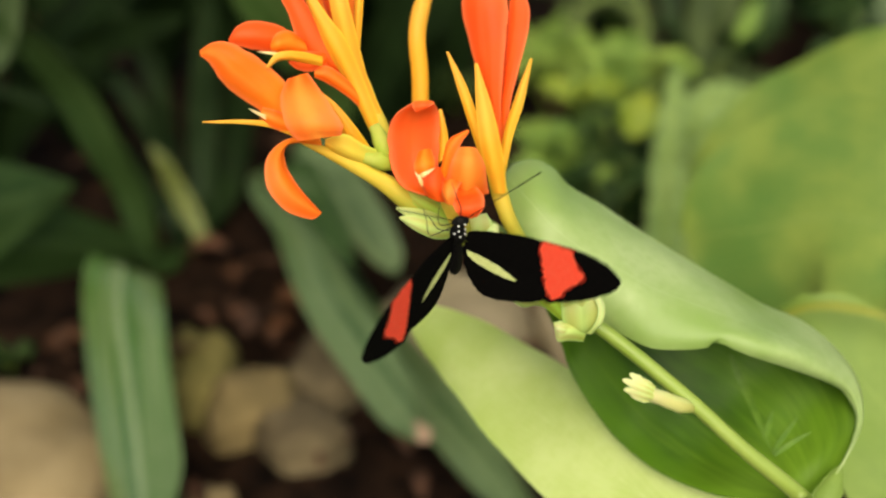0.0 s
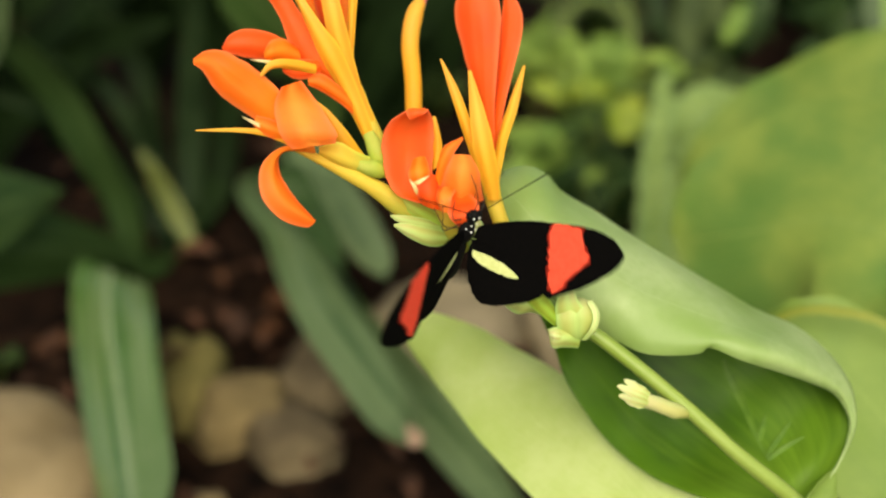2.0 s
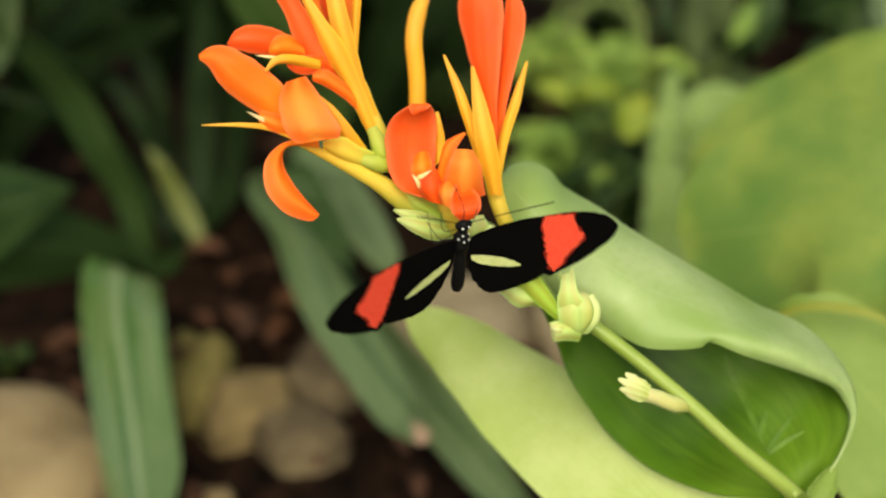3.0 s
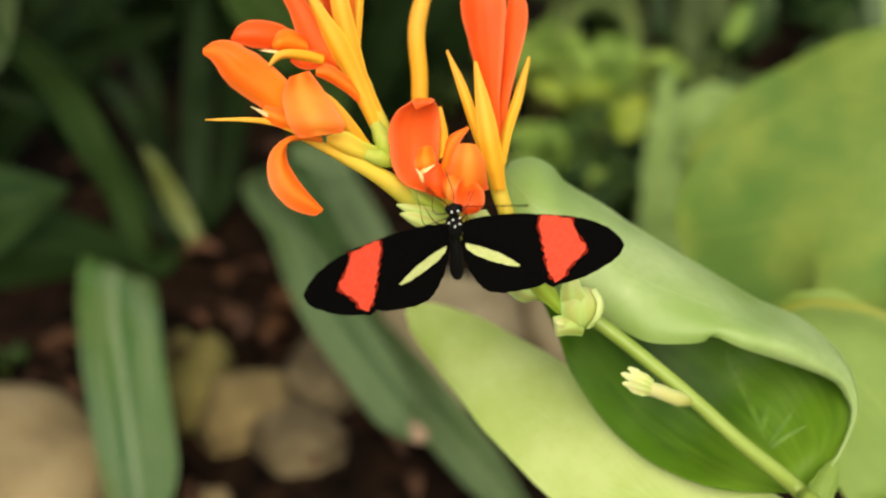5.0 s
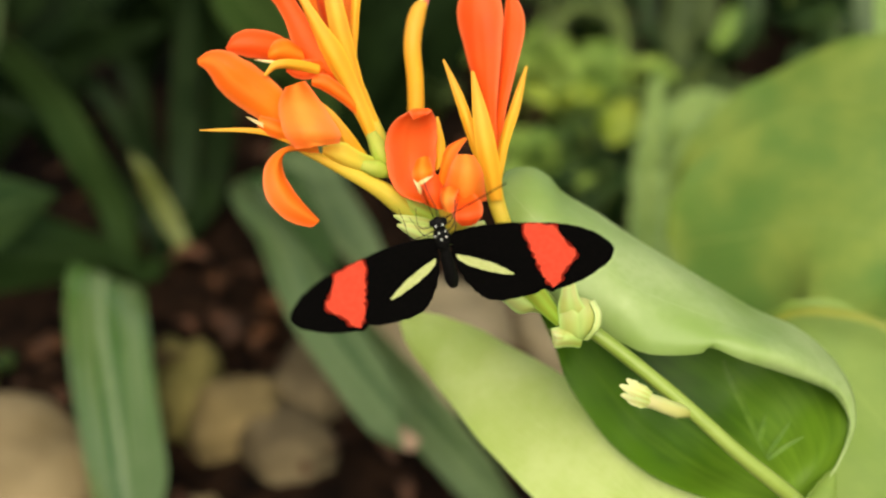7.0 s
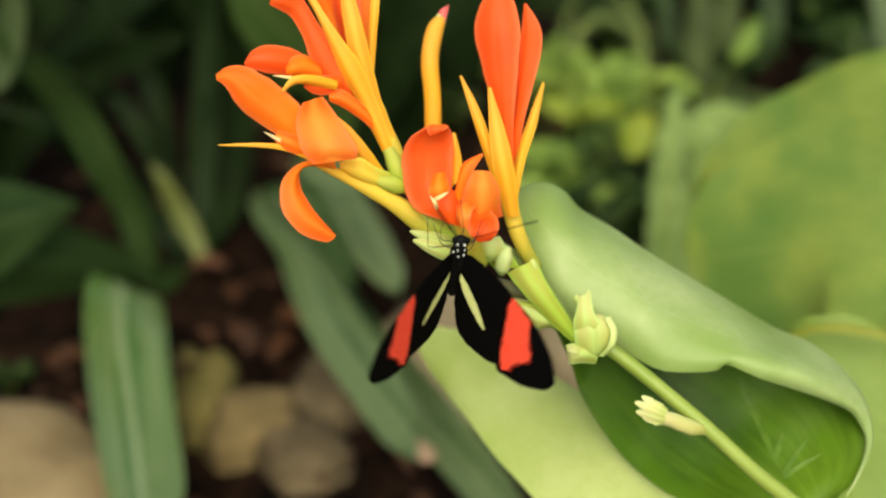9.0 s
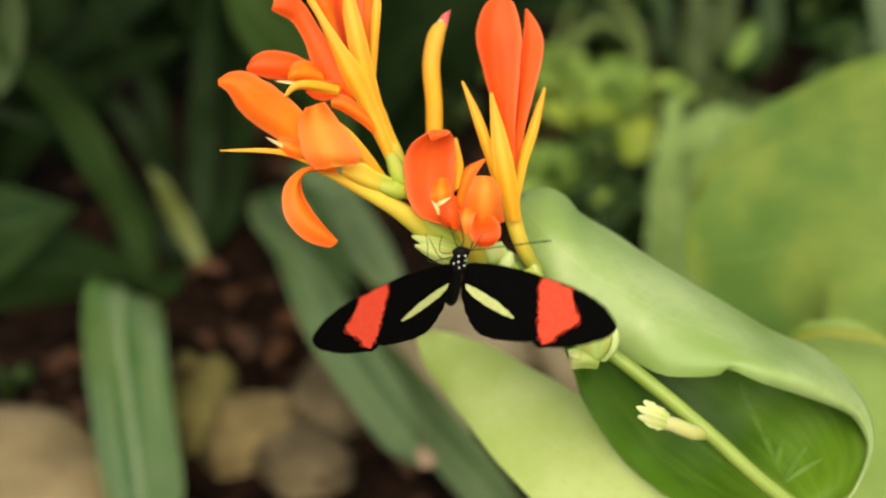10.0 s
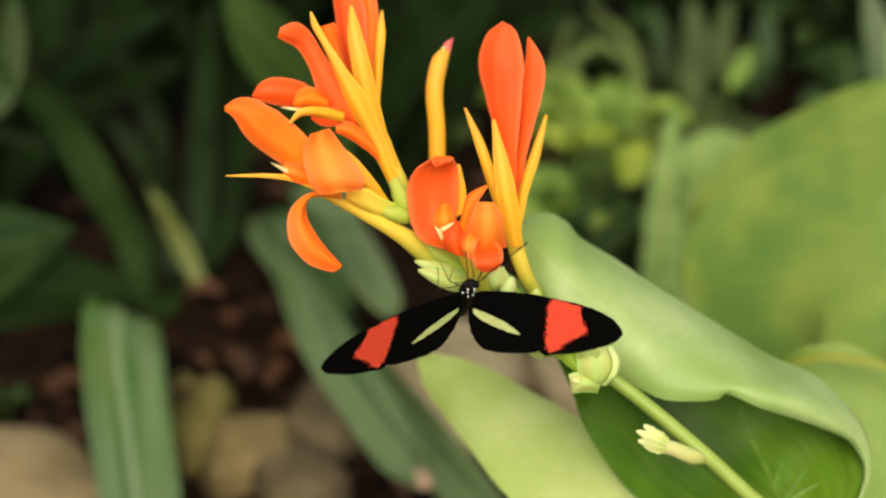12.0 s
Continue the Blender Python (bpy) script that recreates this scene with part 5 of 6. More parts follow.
def build_undergrowth():
    build_bush((0.1322, 0.8159, 0.0000), 15, 0.09, 0.07, 0.026, M_BUSH_LIGHT, "bright green leafy undergrowth plant", 1)
    build_bush((0.1540, 0.7708, 0.0000), 13, 0.10, 0.06, 0.026, M_BUSH_LIGHT, "fresh green leafy undergrowth plant", 2)
    build_bush((0.0947, 0.8644, 0.0000), 9, 0.10, 0.07, 0.024, M_BUSH_LIGHT, "green feathery undergrowth plant", 3)
    # dark bushes mark the shaded hollows; that shade is only their leaf colour
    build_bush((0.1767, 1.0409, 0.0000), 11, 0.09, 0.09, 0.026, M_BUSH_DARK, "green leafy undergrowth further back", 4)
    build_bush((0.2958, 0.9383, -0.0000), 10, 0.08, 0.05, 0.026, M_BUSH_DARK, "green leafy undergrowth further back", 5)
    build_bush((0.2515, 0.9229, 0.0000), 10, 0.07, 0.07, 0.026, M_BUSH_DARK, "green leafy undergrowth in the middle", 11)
    build_bush((0.1517, 1.2696, 0.0000), 14, 0.11, 0.11, 0.03, M_BUSH_DARK, "leafy undergrowth darkened for shade", 6)
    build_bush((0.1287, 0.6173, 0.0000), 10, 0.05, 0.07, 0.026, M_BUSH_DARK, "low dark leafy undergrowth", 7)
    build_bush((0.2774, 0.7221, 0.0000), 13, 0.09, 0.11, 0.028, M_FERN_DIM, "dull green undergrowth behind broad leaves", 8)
    build_bush((0.4309, 0.9534, 0.0000), 14, 0.07, 0.09, 0.03, M_BUSH_DARK, "leafy undergrowth darkened for shade", 16)
    build_bush((0.3306, 1.4230, 0.0000), 16, 0.11, 0.13, 0.03, M_BUSH_DARK, "leafy undergrowth darkened for shade", 9)
    build_bush((0.4501, 1.1350, 0.0000), 16, 0.10, 0.12, 0.03, M_BUSH_DARK, "low leafy undergrowth darkened for shade", 12)
    build_leafy((0.1514, 0.7627, 0.0), (([(0.1080, 0.6869, 0.0904), (0.1163, 0.6809, 0.1004), (0.1280, 0.6813, 0.1013), (0.1406, 0.6698, 0.1010)], 0.0085, M_LEAF_GOLD),
        ([(0.1432, 0.6245, 0.0798), (0.1463, 0.6291, 0.0886), (0.1508, 0.6351, 0.0997), (0.1589, 0.6415, 0.1116)], 0.015, M_LEAF_GOLD),
        ([(0.1009, 0.6846, 0.0862), (0.0938, 0.6891, 0.0945), (0.0843, 0.6913, 0.0987), (0.0748, 0.6924, 0.1007)], 0.008, M_LEAF_GOLD)), "low plant with broad yellow-green leaves")
    build_leafy((0.2590, 0.9225, 0.0), (([(0.2444, 0.8633, 0.0390), (0.2427, 0.8817, 0.0734), (0.2448, 0.9001, 0.1078), (0.2425, 0.9237, 0.1520)], 0.015, M_FERN_DIM),
        ([(0.2778, 0.8791, 0.0686), (0.2872, 0.8856, 0.0809), (0.2944, 0.8922, 0.0932), (0.3005, 0.8995, 0.1070)], 0.0095, M_BUSH),
        ([(0.2683, 0.8927, 0.0517), (0.2739, 0.9087, 0.0817), (0.2767, 0.9248, 0.1116), (0.2851, 0.9434, 0.1466)], 0.013, M_FERN_DIM),
        ([(0.2324, 0.9143, 0.0496), (0.2237, 0.9279, 0.0750), (0.2179, 0.9415, 0.1004), (0.2092, 0.9578, 0.1308)], 0.012, M_BUSH_DARK),
        ([(0.2982, 0.9183, 0.0361), (0.3184, 0.9348, 0.0668), (0.3271, 0.9512, 0.0976), (0.3299, 0.9703, 0.1334)], 0.015, M_BUSH_DARK),), "dull green broad-leaved plant coloured for shade")
    build_frond([(0.1225, 0.8497, 0.0557), (0.1170, 0.8652, 0.0847), (0.1251, 0.8743, 0.1016), (0.1470, 0.8802, 0.1128), (0.1717, 0.8756, 0.1042), (0.1805, 0.8652, 0.0849), (0.1663, 0.8562, 0.0679)], 0.011, "dim green curling fern frond", 31, M_FERN_DIM)
    build_frond([(0.1859, 0.8633, 0.0389), (0.1903, 0.8791, 0.0683), (0.1858, 0.8948, 0.0978), (0.1662, 0.9079, 0.1223), (0.1411, 0.9158, 0.1370)], 0.013, "dim green arching fern frond", 32, M_FERN_DIM)
    build_frond([(0.1191, 0.8633, 0.0387), (0.1079, 0.8791, 0.0681), (0.1106, 0.8948, 0.0976), (0.1244, 0.9106, 0.1271)], 0.012, "dim green upright fern frond", 33, M_FERN_DIM)
    build_frond([(0.1615, 0.5328, -0.0070), (0.1611, 0.5406, 0.0476), (0.1585, 0.5453, 0.0967), (0.1601, 0.5543, 0.1330), (0.1642, 0.5684, 0.1579)], 0.018, "pale green upright fern frond", 21)
    build_frond([(0.1844, 0.5542, -0.0306), (0.1839, 0.5673, 0.0132), (0.1829, 0.5800, 0.0561), (0.1939, 0.5903, 0.0944), (0.2328, 0.6032, 0.1168)], 0.015, "pale green leaning fern frond", 22)
    build_frond([(0.1887, 0.6062, 0.0882), (0.1917, 0.6135, 0.1018), (0.2019, 0.6195, 0.1131), (0.2195, 0.6218, 0.1175), (0.2371, 0.6187, 0.1117)], 0.020, "pale green drooping fern frond", 24)
    build_frond([(0.1510, 0.5539, -0.0304), (0.1583, 0.5672, 0.0133), (0.1610, 0.5756, 0.0486), (0.1551, 0.5815, 0.0795)], 0.014, "short pale green fern frond", 23)
    build_bush((0.2150, 0.7400, 0.0000), 12, 0.10, 0.06, 0.022, M_FERN_DIM, "dull green leafy undergrowth behind the ferns", 18)
    build_bush((0.0950, 0.6862, 0.0), 12, 0.07, 0.06, 0.022, M_BUSH_LIGHT, "low fresh green undergrowth plant", 14)
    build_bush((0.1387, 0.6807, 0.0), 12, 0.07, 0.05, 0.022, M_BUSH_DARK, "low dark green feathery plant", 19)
    build_bush((0.0039, 0.8607, 0.0), 7, 0.05, 0.04, 0.024, M_FERN_DIM, "dull green leafy undergrowth behind the flower", 27)
    build_bush((-0.2969, 0.4162, 0.0000), 4, 0.02, 0.02, 0.014, M_BUSH_DARK, "small green weed on the soil", 10)


build_undergrowth()


# ---- the butterfly (in its own space: head at the origin, back up) ----
MM = 0.00095

def flat_shape(outline, z, thick, bulge=0.0, step=24):
    """A thin plate from an outline, filled in rings towards its middle."""
    pts = spline([(x * MM, y * MM, 0) for x, y in outline] + [(outline[0][0] * MM, outline[0][1] * MM, 0)], step * 3)[:-1]
    mid = sum(pts, Vector((0, 0, 0))) / len(pts)
    n = len(pts)
    verts, faces, uv = [], [], []
    rings = (1.0, 0.8, 0.55, 0.3, 0.08)
    for sgn in (1, -1):
        k = len(verts)
        for r in rings:
            for q in pts:
                v = mid.lerp(q, r)
                v.z = z * MM + sgn * thick * 0.5 * MM + bulge * MM * (1 - r * r)
                verts.append(v)
                uv.append((v.x * 25, v.y * 25))
        for i in range(len(rings) - 1):
            for j in range(n):
                a, b = k + i * n + j, k + i * n + (j + 1) % n
                f = (a, b, b + n, a + n)
                faces.append(f if sgn > 0 else f[::-1])
        last = [k + (len(rings) - 1) * n + j for j in range(n)]
        faces.append(tuple(last) if sgn > 0 else tuple(last[::-1]))
    m, k = n * len(rings), len(verts)
    verts += [verts[j].copy() for j in range(n)] + [verts[m + j].copy() for j in range(n)]
    uv += [uv[j] for j in range(n)] * 2
    for j in range(n):
        a, b = k + j, k + (j + 1) % n
        faces.append((b, a, n + a, n + b))
    return verts, faces, uv


def jag(outline, amount, seed):
    """The outline with a fine scalloped edge."""
    rng = random.Random(seed)
    out = []
    for (a, b), (c, d) in zip(outline, outline[1:] + outline[:1]):
        k = max(1, int(math.hypot(c - a, d - b) / 0.9))
        for i in range(k):
            u = i / k
            out.append((a + (c - a) * u + rng.uniform(-amount, amount), b + (d - b) * u + rng.uniform(-amount, amount)))
    return out


def rounded(outline):
    """The outline with its corners eased, as short straight runs."""
    pts = spline([(x, y, 0) for x, y in outline] + [(*outline[0], 0)], len(outline) * 4)[:-1]
    return [(q.x, q.y) for q in pts]


FOREWING = [(0, -2.5), (1, 0.8), (5, 2.2), (11, 3.4), (20, 3.7), (29, 3.0), (35, 0.7), (38.6, -2.8), (39.1, -5.5), (36.8, -9.4), (30.5, -14.4), (25, -16.9), (21.5, -17.6), (13, -9.2), (5.5, -5.0)]
HINDWING = [(0, -3), (8, -3.5), (16, -7), (21, -12), (22.0, -16.2), (18.5, -18.6), (12, -20.8), (7, -20.6), (4, -18.0), (1.8, -14.0), (0.3, -8)]
RED_BAND = [(18.9, 3.2), (22.5, 3.4), (26.6, 2.9), (27.0, 0.5), (28.6, -2.5), (30.3, -5.6), (29.8, -7.4), (27.6, -9.6), (26.2, -12.6), (24.8, -15.4), (22.8, -16.3), (21.6, -12.8), (20.6, -9), (19.6, -3.5), (19.0, 0)]
YELLOW_BAR = [(0.9, -6.0), (4, -6.5), (8, -7.9), (11.5, -9.7), (14.6, -12.0), (12.5, -12.3), (9, -11.5), (4.5, -9.9), (1.6, -7.9)]


def build_butterfly():
    b = thing("butterfly", (0, 0, 0), "black butterfly with red bands and yellow bars, feeding on the flower", "butterfly")
    mm = MM

    def local(name, shape, mat, parent, label="", at=(0, 0, 0)):
        ob = new(name, mesh_of(name, shape, mat))
        ob.parent = parent
        ob.location = at
        return tagged(ob, label)

    def line(pts, r0, r1, nv=7, nu=14):
        return tube([tuple(x * mm for x in q) for q in pts], [(0, r0 * mm), (1, r1 * mm)], nu, nv)

    local("thorax", ball((0, -5.2 * mm, -0.8 * mm), (2.15 * mm, 3.7 * mm, 2.0 * mm), 14, 16, 0.05), M_BODY, b, "black furry thorax with white dots")
    local("abdomen", tube([(0, -8 * mm, -1.0 * mm), (0, -13 * mm, -1.3 * mm), (0, -18 * mm, -1.9 * mm), (0, -22.3 * mm, -2.8 * mm)],
                          [(0, 1.2 * mm), (0.3, 1.55 * mm), (0.75, 1.75 * mm), (0.93, 1.3 * mm), (1, 0.4 * mm)], 26, 12, 0.08), M_BODY, b, "slim black abdomen")
    antennae = []
    head = local("head", ball((0, 0, 0), (1.85 * mm, 1.65 * mm, 1.55 * mm), 12, 14), M_BODY, b, "round black head with white dots")
    for s in (-1, 1):
        local("eye", ball((1.4 * s * mm, 0.5 * mm, 0.2 * mm), (0.8 * mm, 0.95 * mm, 0.95 * mm), 10, 12), M_BODY, head, "glossy black eye")
        antennae.append(local("antenna", line([(0, 0, 0), (8, 0, 0), (16, 0, 0), (22.5, 0, 0), (24, 0, 0)], 0.11, 0.17, 6), M_BODY, head, "thin straight black antenna", (0.7 * s * mm, 1.2 * mm, 0.7 * mm)))
    for pts in ([(-1.2, -3, -1.6), (-5.2, -3.7, -1.2), (-7.5, -3.3, -1.0), (-7.9, 1.2, -2.0), (-8.4, 4.5, -3.0)],
                [(-1.2, -1.8, -1.6), (-4.2, -1.3, -1.4), (-4.9, 0.4, -2.0), (-4.4, 3.6, -3.0)],
                [(-1.2, -5, -2.2), (-4.0, -5.6, -4), (-5.5, -3.5, -6), (-6.5, -1.5, -7)],
                [(1.2, -2.4, -1.6), (3.2, -1.0, -1.6), (4.6, 0.6, -2.5), (6.0, 2.4, -4)],
                [(1.3, -5, -2.2), (3.6, -4.6, -4.5), (4.6, -2.0, -6), (5.2, 0.5, -7)],
                [(1.2, -6.5, -2.2), (3.4, -7.2, -5), (4.6, -5, -7), (5.6, -3, -8)]):
        local("leg", line(pts, 0.14, 0.08, 6), M_LEG, b, "thin black leg")
    local("proboscis", line([(0, 1.3, -0.3), (0.2, 4.5, -0.2), (-0.6, 8, -1.5), (-1.0, 10, -4)], 0.13, 0.09, 6), M_LEG, head, "thin feeding tube reaching into the flower")
    dots = [ball((x * mm, y * mm, z * mm), (r * mm,) * 3, 6, 8) for x, y, z, r in (
        (0.85, 0.3, 1.4, 0.27), (-0.8, 0.3, 1.4, 0.27), (-0.5, -2.2, 1.0, 0.27), (1.15, -2.1, 0.85, 0.24), (-1.5, -3.2, 0.55, 0.26), (1.1, -3.7, 1.0, 0.26), (-0.2, -4.1, 1.2, 0.26))]
    tagged(local("dots", joined(dots), M_SPOT, b, "small white dots"), kind="stuff")
    wings = {}
    for s in (-1, 1):
        def side(outline):
            o = [(x * s, y) for x, y in outline]
            return o if s > 0 else o[::-1]
        at = (1.5 * s * mm, -4.0 * mm, 0.4 * mm)
        fore = local("forewing", flat_shape(side(jag(rounded(FOREWING), 0.10, 3)), 0.0, 0.16, 0.0, 120), M_WING, b, "velvety black forewing with a red band", at)
        local("band_fringe", flat_shape(side(jag([(x + (0.45 if x > 23.5 else -0.45), y) for x, y in RED_BAND], 0.42, 11)), 0.0, 0.175, 0.0, 120), M_FRINGE, fore, "dark red scales along the band")
        local("red_band", flat_shape(side(jag(RED_BAND, 0.36, 5)), 0.0, 0.19, 0.0, 120), M_BAND, fore, "coral-red band")
        hind = local("hindwing", flat_shape(side(jag(rounded(HINDWING), 0.22, 7)), 0.0, 0.16, 0.0, 120), M_WING, b, "black hindwing with a yellow bar", (at[0], at[1], at[2] - 0.30 * mm))
        local("yellow_bar", flat_shape(side(jag(rounded(YELLOW_BAR), 0.12, 9)), 0.0, 0.24, 0.0, 80), M_BAR, hind, "pale yellow bar")
        wings[s] = (fore, hind)
    return b, wings, antennae


butterfly, wings, antennae = build_butterfly()


def motions():
    walk(butterfly, [
        (0, pose(0.00523, -0.01238, 0.34641, 109.5, -4.8, 17.9)),
        (0.5, pose(0.00578, -0.01706, 0.35112, 95.4, -0.6, 23.0)),
        (1, pose(0.00940, -0.01548, 0.34745, 119.6, -0.9, 33.5)),
        (1.5, pose(0.01006, -0.01717, 0.35025, 104.1, 3.6, 33.3)),
        (2, pose(0.00945, -0.01211, 0.34977, 105.2, 5.5, 34.1)),
        (2.5, pose(0.00795, -0.01385, 0.34931, 101.0, 7.0, 23.0)),
        (3, pose(0.00672, -0.01687, 0.34817, 98.1, -2.3, 25.3)),
        (5, pose(0.00364, -0.01648, 0.35064, 94.2, -4.5, 10.1)),
        (5.5, pose(0.00396, -0.01799, 0.34913, 108.7, -2.6, 14.7)),
        (6, pose(0.00448, -0.01936, 0.34871, 110.9, -2.1, 10.6)),
        (6.5, pose(0.00286, -0.01585, 0.34679, 108.5, -9.5, 16.0)),
        (7, pose(0.00057, -0.01722, 0.35057, 97.8, -12.2, 6.3)),
        (7.5, pose(0.00139, -0.01934, 0.35173, 104.9, -9.1, 6.0)),
        (9.5, pose(0.00206, -0.01803, 0.34976, 108.9, 8.0, 3.4)),
        (10, pose(0.00157, -0.01542, 0.34751, 109.4, 1.9, 11.1)),
        (10.5, pose(0.00281, -0.01639, 0.34843, 112.1, -3.1, 13.9)),
        (11, pose(0.00107, -0.01750, 0.35205, 103.6, -3.0, 7.9)),
        (11.5, pose(0.00088, -0.01484, 0.35067, 100.3, -5.4, 10.0)),
        (12, pose(0.00321, -0.01415, 0.34496, 124.6, 1.9, 8.5)),
    ])
    # seconds, lift, pitch, and the sweep of forewing and hindwing
    left = [
        (0, 39, 2, -3, -1), (0.1, 26, 5, -2, -1), (0.2, 10, 8, -2, -1), (0.3, -1, 9, -1, -1), (0.4, 3, 12, -1, -1), (0.5, 17, 15, 0, -2), (0.6, 41, 11, -2, -1),
        (0.7, 55, -6, 7, -1), (0.8, 67, -13, 0, -1), (0.9, 65, -18, 3, -0), (1, 43, -10, 3, 0), (1.1, 34, -2, 1, 0), (1.2, 16, 3, 1, 1), (1.3, 1, 6, 2, 1),
        (1.4, -4, 10, 3, 1), (1.5, 7, 13, 4, 1), (1.6, 22, 10, 3, 2), (1.7, 37, 4, 4, 3), (1.8, 54, -4, -3, 3), (1.9, 49, -4, -3, 4), (2, 29, -4, -4, 4),
        (2.1, 16, -3, -4, 4), (2.2, 8, -1, -4, 3), (2.3, 22, 1, -3, 3), (2.4, 56, -5, 3, 3), (2.5, 66, -6, -3, 2), (2.6, 67, -6, -3, 2), (2.7, 57, 1, -5, 1),
        (2.8, 44, 7, -1, 1), (2.9, 34, 9, -0, 1), (3, 16, 10, 0, 1), (3.1, 4, 10, 0, 1), (3.2, 6, 10, 0, 0), (3.4, 22, 8, 0, 0), (3.6, 46, 8, 0, 0),
        (3.8, 69, 8, 0, 0), (4, 50, 8, 0, 0), (4.2, 22, 7, -0, -0), (4.4, 29, 6, -0, -0), (4.6, 59, 6, -0, -0), (4.8, 46, 6, -0, -0), (4.9, 28, 6, -0, -0),
        (5, 20, 5, -0, -1), (5.1, 26, 4, -0, -0), (5.2, 38, 1, -0, -0), (5.3, 58, -1, 0, -0), (5.4, 67, -3, 0, -0), (5.5, 74, -6, 1, 0), (5.6, 65, -4, 3, 1),
        (5.7, 47, 1, 2, 1), (5.8, 33, 3, 2, 2), (5.9, 14, 5, 3, 2), (6, 3, 8, 4, 3), (6.1, -15, 7, 3, 2), (6.2, -17, 6, 3, 1), (6.3, -2, 5, 2, 0),
        (6.4, 7, 4, 2, -1), (6.5, 32, 3, 1, -1), (6.6, 48, 3, 1, -1), (6.7, 61, 3, 1, -1), (6.8, 43, 4, 1, -0), (6.9, 29, 4, 1, 0), (7, 19, 4, 2, 1),
        (7.1, 2, 3, 1, 0), (7.2, 16, 1, 1, 0), (7.3, 38, -0, 1, 0), (7.4, 52, -1, 1, 0), (7.5, 67, -2, 1, 0), (7.6, 58, -2, 0, 0), (7.7, 38, -3, 0, 0),
        (7.9, 16, -3, 0, 0), (8.1, 35, -3, 0, 0), (8.3, 66, -3, 0, 1), (8.5, 46, -3, -0, 1), (8.7, 18, -3, -0, 1), (8.9, 41, -4, -0, 1), (9.05, 67, -4, -0, 1),
        (9.2, 47, -3, -1, 1), (9.3, 37, -4, -1, 1), (9.4, 42, -4, -1, 1), (9.5, 58, -4, -1, 1), (9.6, 74, -4, -0, 1), (9.7, 75, -11, 2, 1), (9.8, 63, -4, 0, 0),
        (9.9, 31, -4, 0, -0), (10, 24, -4, 0, -0), (10.1, 11, -4, 0, -0), (10.2, 26, -5, 0, -0), (10.3, 32, -6, 0, -0), (10.4, 34, -6, -0, -0), (10.5, 44, -7, -0, -0),
        (10.6, 31, -6, -0, -0), (10.7, 29, -6, -0, -0), (10.8, 29, -5, -0, -0), (10.9, 49, -4, -0, -0), (11, 65, -3, -0, -0), (11.1, 69, -2, 0, 0), (11.2, 58, -2, 1, 0),
        (11.3, 23, -2, 1, 1), (11.4, 25, -1, 2, 1), (11.5, 17, -1, 2, 1), (11.6, 24, -3, 2, 1), (11.7, 36, -5, 2, 0), (11.8, 37, -6, 2, -0), (11.9, 31, -8, 2, -1),
        (12, 24, -10, 2, -1),
    ]
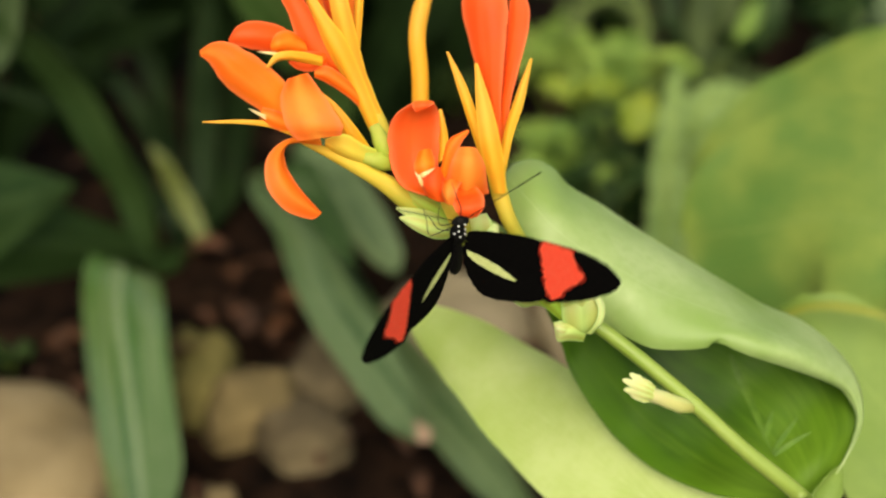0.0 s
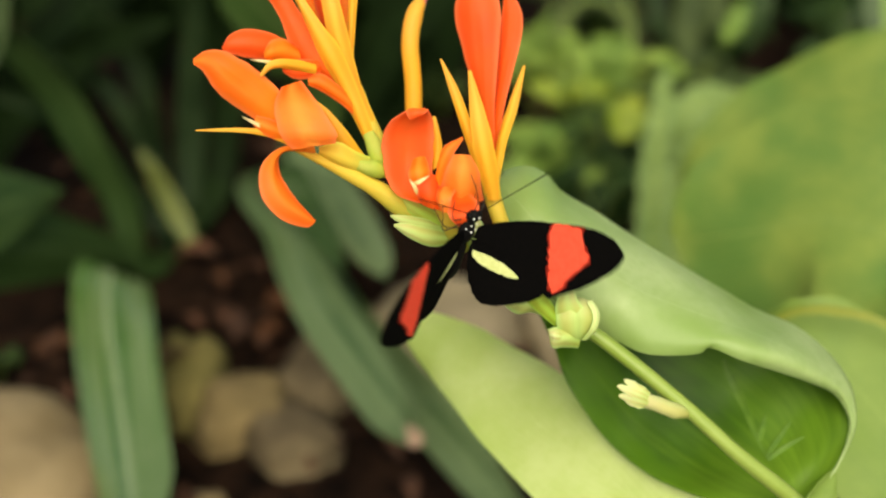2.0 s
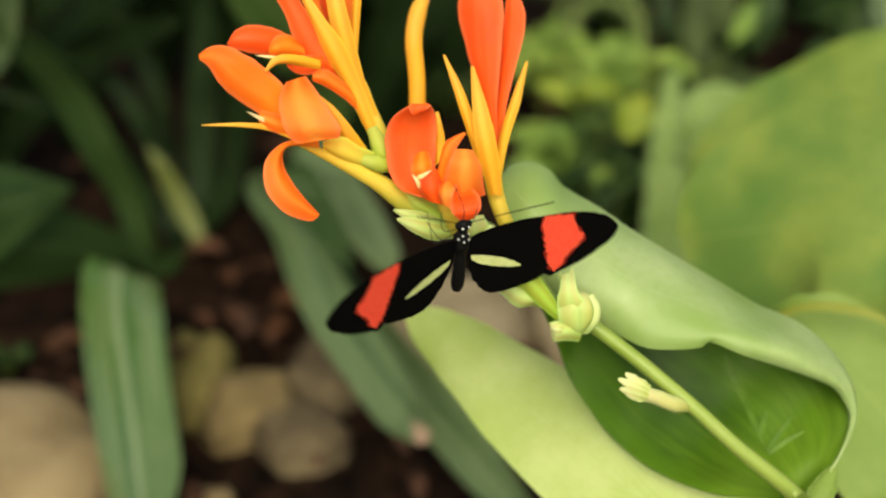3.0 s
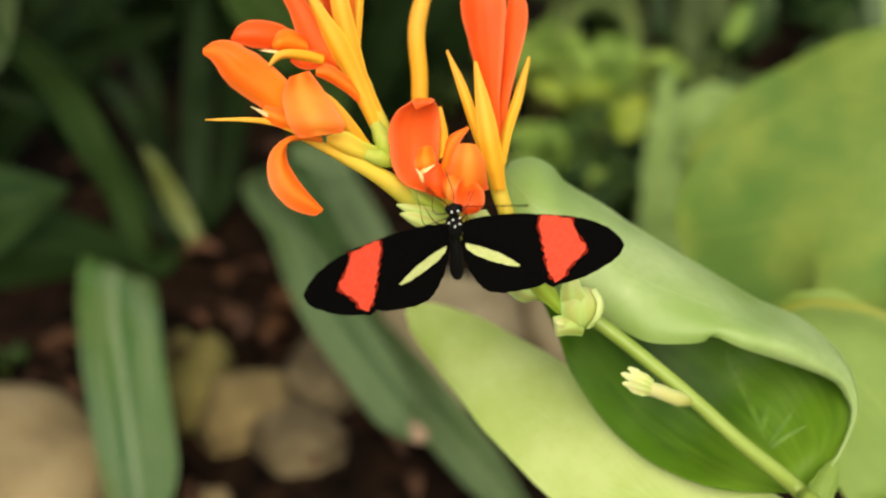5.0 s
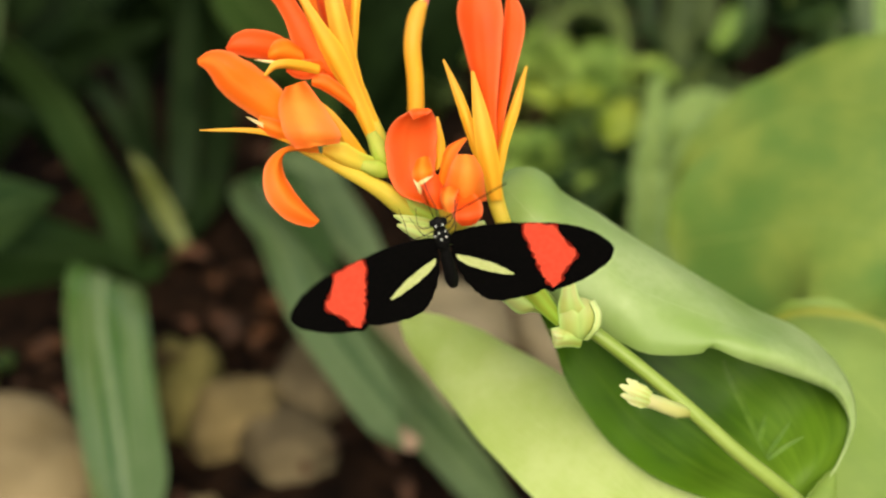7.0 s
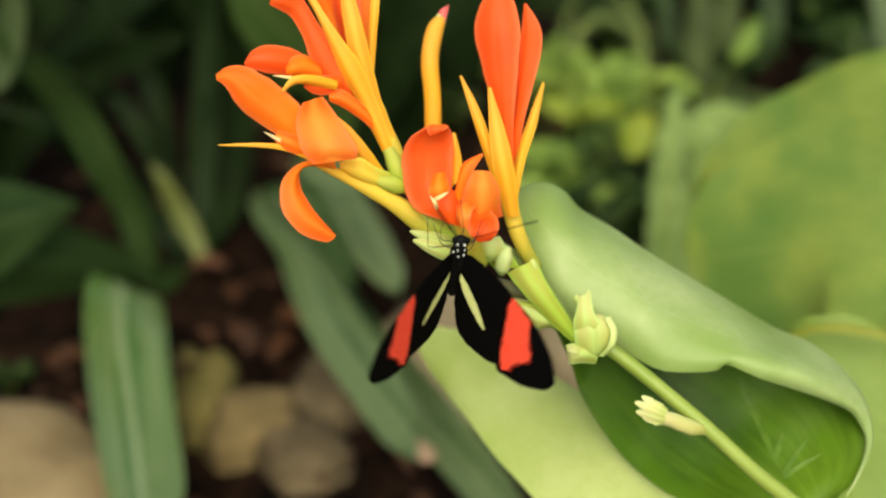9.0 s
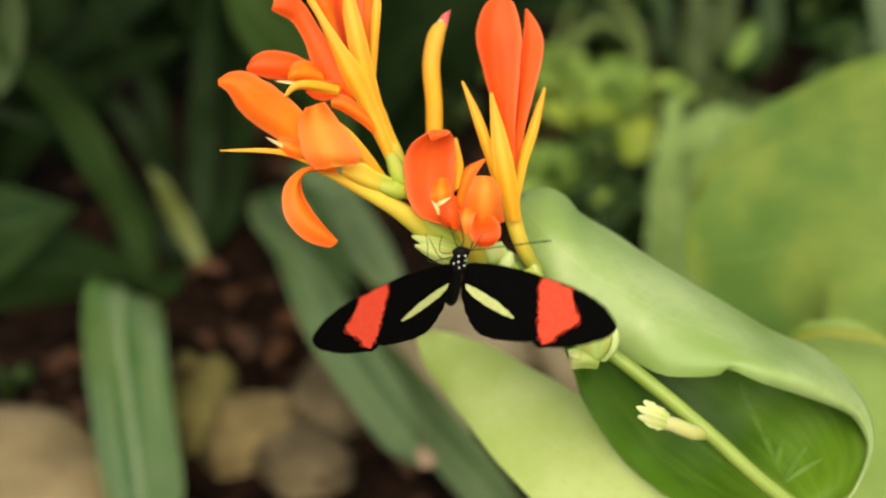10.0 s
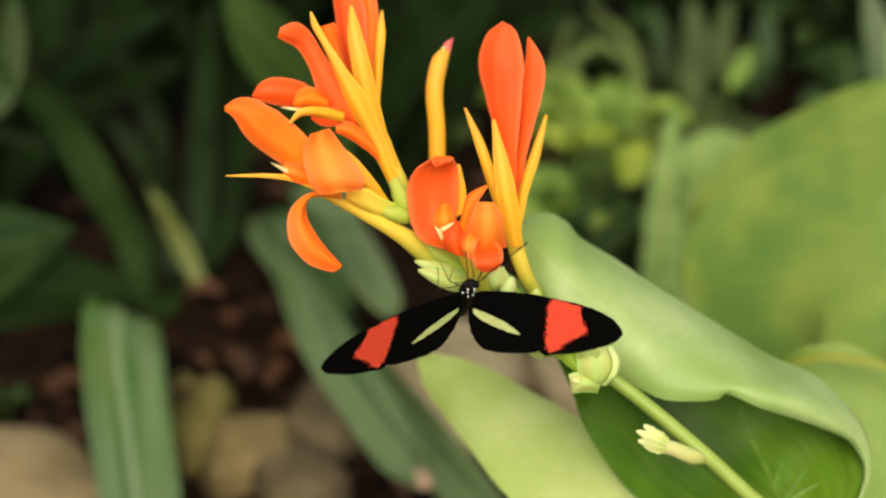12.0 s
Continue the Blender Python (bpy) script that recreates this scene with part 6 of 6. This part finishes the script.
    right = [
        (0, 35, -2, -0, -3), (0.1, 19, 0, -0, -3), (0.2, 2, 3, -0, -3), (0.3, -10, 4, -0, -2), (0.4, -3, 6, -0, -2), (0.5, 10, 9, -0, -2), (0.6, 40, 5, 0, -2),
        (0.7, 60, 2, 0, -1), (0.8, 68, -1, 1, -1), (0.9, 53, -3, 1, -1), (1, 39, -7, 1, -1), (1.1, 24, -4, 2, -0), (1.2, 4, -0, 3, 0), (1.3, -5, 2, 3, 1),
        (1.4, -20, 5, 4, 1), (1.5, -4, 8, 5, 2), (1.6, 36, 4, 4, 1), (1.7, 67, 1, 4, 0), (1.8, 72, -2, 3, -1), (1.9, 60, -6, 3, -1), (2, 27, -10, 2, -2),
        (2.1, 11, -8, 2, -2), (2.2, 11, -6, 2, -2), (2.3, 31, -4, 2, -2), (2.4, 47, -2, 2, -1), (2.5, 61, -0, 2, -1), (2.6, 68, 1, 2, -1), (2.7, 55, 2, 1, -1),
        (2.8, 39, 3, 1, -1), (2.9, 26, 6, 1, -0), (3, 10, 7, 1, -0), (3.1, 0, 7, 1, -0), (3.2, 1, 7, 0, -0), (3.4, 21, 5, 0, -1), (3.6, 43, 5, -0, -1),
        (3.8, 67, 5, -1, -1), (4, 46, 5, -1, -1), (4.2, 18, 5, -1, -2), (4.4, 30, 4, -2, -2), (4.6, 58, 4, -2, -2), (4.8, 42, 3, -2, -3), (4.9, 20, 3, -2, -3),
        (5, 16, 3, -3, -3), (5.1, 28, 2, -2, -3), (5.2, 42, 0, -1, -2), (5.3, 59, -1, -0, -2), (5.4, 70, -2, 1, -2), (5.5, 78, -3, 2, -2), (5.6, 69, -2, 2, -1),
        (5.7, 46, -1, 2, -1), (5.8, 26, 0, 2, 0), (5.9, 4, 1, 2, 1), (6, -7, 2, 2, 1), (6.1, -19, 1, 2, 1), (6.2, -16, 1, 2, 1), (6.3, -4, 0, 2, 0),
        (6.4, 10, 0, 2, -0), (6.5, 38, -1, 2, -0), (6.6, 58, -0, 2, -1), (6.7, 67, 0, 1, -1), (6.8, 71, 1, 1, -1), (6.9, 39, 1, 1, -1), (7, 21, 1, 0, -1),
        (7.1, 25, -0, 0, -1), (7.2, 37, -2, 1, -1), (7.3, 48, -4, 1, -1), (7.4, 59, -5, 1, -1), (7.5, 71, -7, 1, -1), (7.6, 63, -7, 1, -1), (7.7, 50, -8, 1, -1),
        (7.9, 19, -8, 1, -1), (8.1, 36, -8, 1, -1), (8.3, 65, -9, 1, -1), (8.5, 47, -9, 1, -1), (8.7, 21, -9, 1, -1), (8.9, 41, -10, 1, -1), (9.05, 64, -10, 1, -0),
        (9.2, 48, -10, 1, -0), (9.3, 31, -11, 1, -0), (9.4, 33, -11, 1, -0), (9.5, 51, -11, 1, -0), (9.6, 53, -10, 0, -0), (9.7, 58, -11, 0, 0), (9.8, 49, -10, -0, 0),
        (9.9, 47, -10, -0, 0), (10, 28, -9, -1, 1), (10.1, 19, -9, -1, 0), (10.2, 23, -9, -0, 0), (10.3, 34, -9, -0, -0), (10.4, 54, -9, -0, -0), (10.5, 46, -9, -0, -1),
        (10.6, 46, -8, -0, -1), (10.7, 21, -8, 0, -1), (10.8, 21, -6, 0, -1), (10.9, 45, -5, 0, -1), (11, 59, -4, 1, -2), (11.1, 67, -5, 1, -2), (11.2, 60, -6, 1, -2),
        (11.3, 53, -6, 0, -2), (11.4, 18, -6, 0, -2), (11.5, 22, -7, 0, -2), (11.6, 38, -9, -0, -2), (11.7, 45, -10, -0, -2), (11.8, 46, -11, -1, -2), (11.9, 28, -13, -1, -2),
        (12, 14, -15, -2, -2),
    ]
    for s, beat in ((-1, left), (1, right)):
        for k, wing in enumerate(wings[s]):
            x, y, z = wing.location
            walk(wing, [(row[0], pose(x, y, z, row[2], -s * row[1], s * row[3 + k])) for row in beat])
    feeler_left = [(0, -14, 137), (0.5, -16, 141), (1, 8, 140), (1.5, -6, 148), (2, -8, 150), (2.5, -27, 136), (3, -26, 139), (5, -42, 115), (5.5, -23, 101), (6, -25, 98), (6.5, -24, 101), (7, -34, 93), (7.5, -24, 95), (9.5, -24, 112), (10, -25, 107), (10.5, -28, 103), (11, -35, 103), (11.5, -37, 102), (12, -7, 100)]
    feeler_right = [(0, -12, 45), (0.5, -39, 70), (1, -12, 63), (1.5, -32, 78), (2, -30, 74), (2.5, -42, 66), (3, -39, 40), (5, -48, 33), (5.5, -37, 39), (6, -35, 69), (6.5, -23, 43), (7, -28, 41), (7.5, -21, 44), (9.5, -22, 50), (10, -26, 39), (10.5, -29, 46), (11, -32, 42), (11.5, -36, 38), (12, -1, 67)]
    for feeler, rows in zip(antennae, (feeler_left, feeler_right)):
        x, y, z = feeler.location
        walk(feeler, [(t, pose(x, y, z, 0, lift, turn)) for t, lift, turn in rows])


motions()
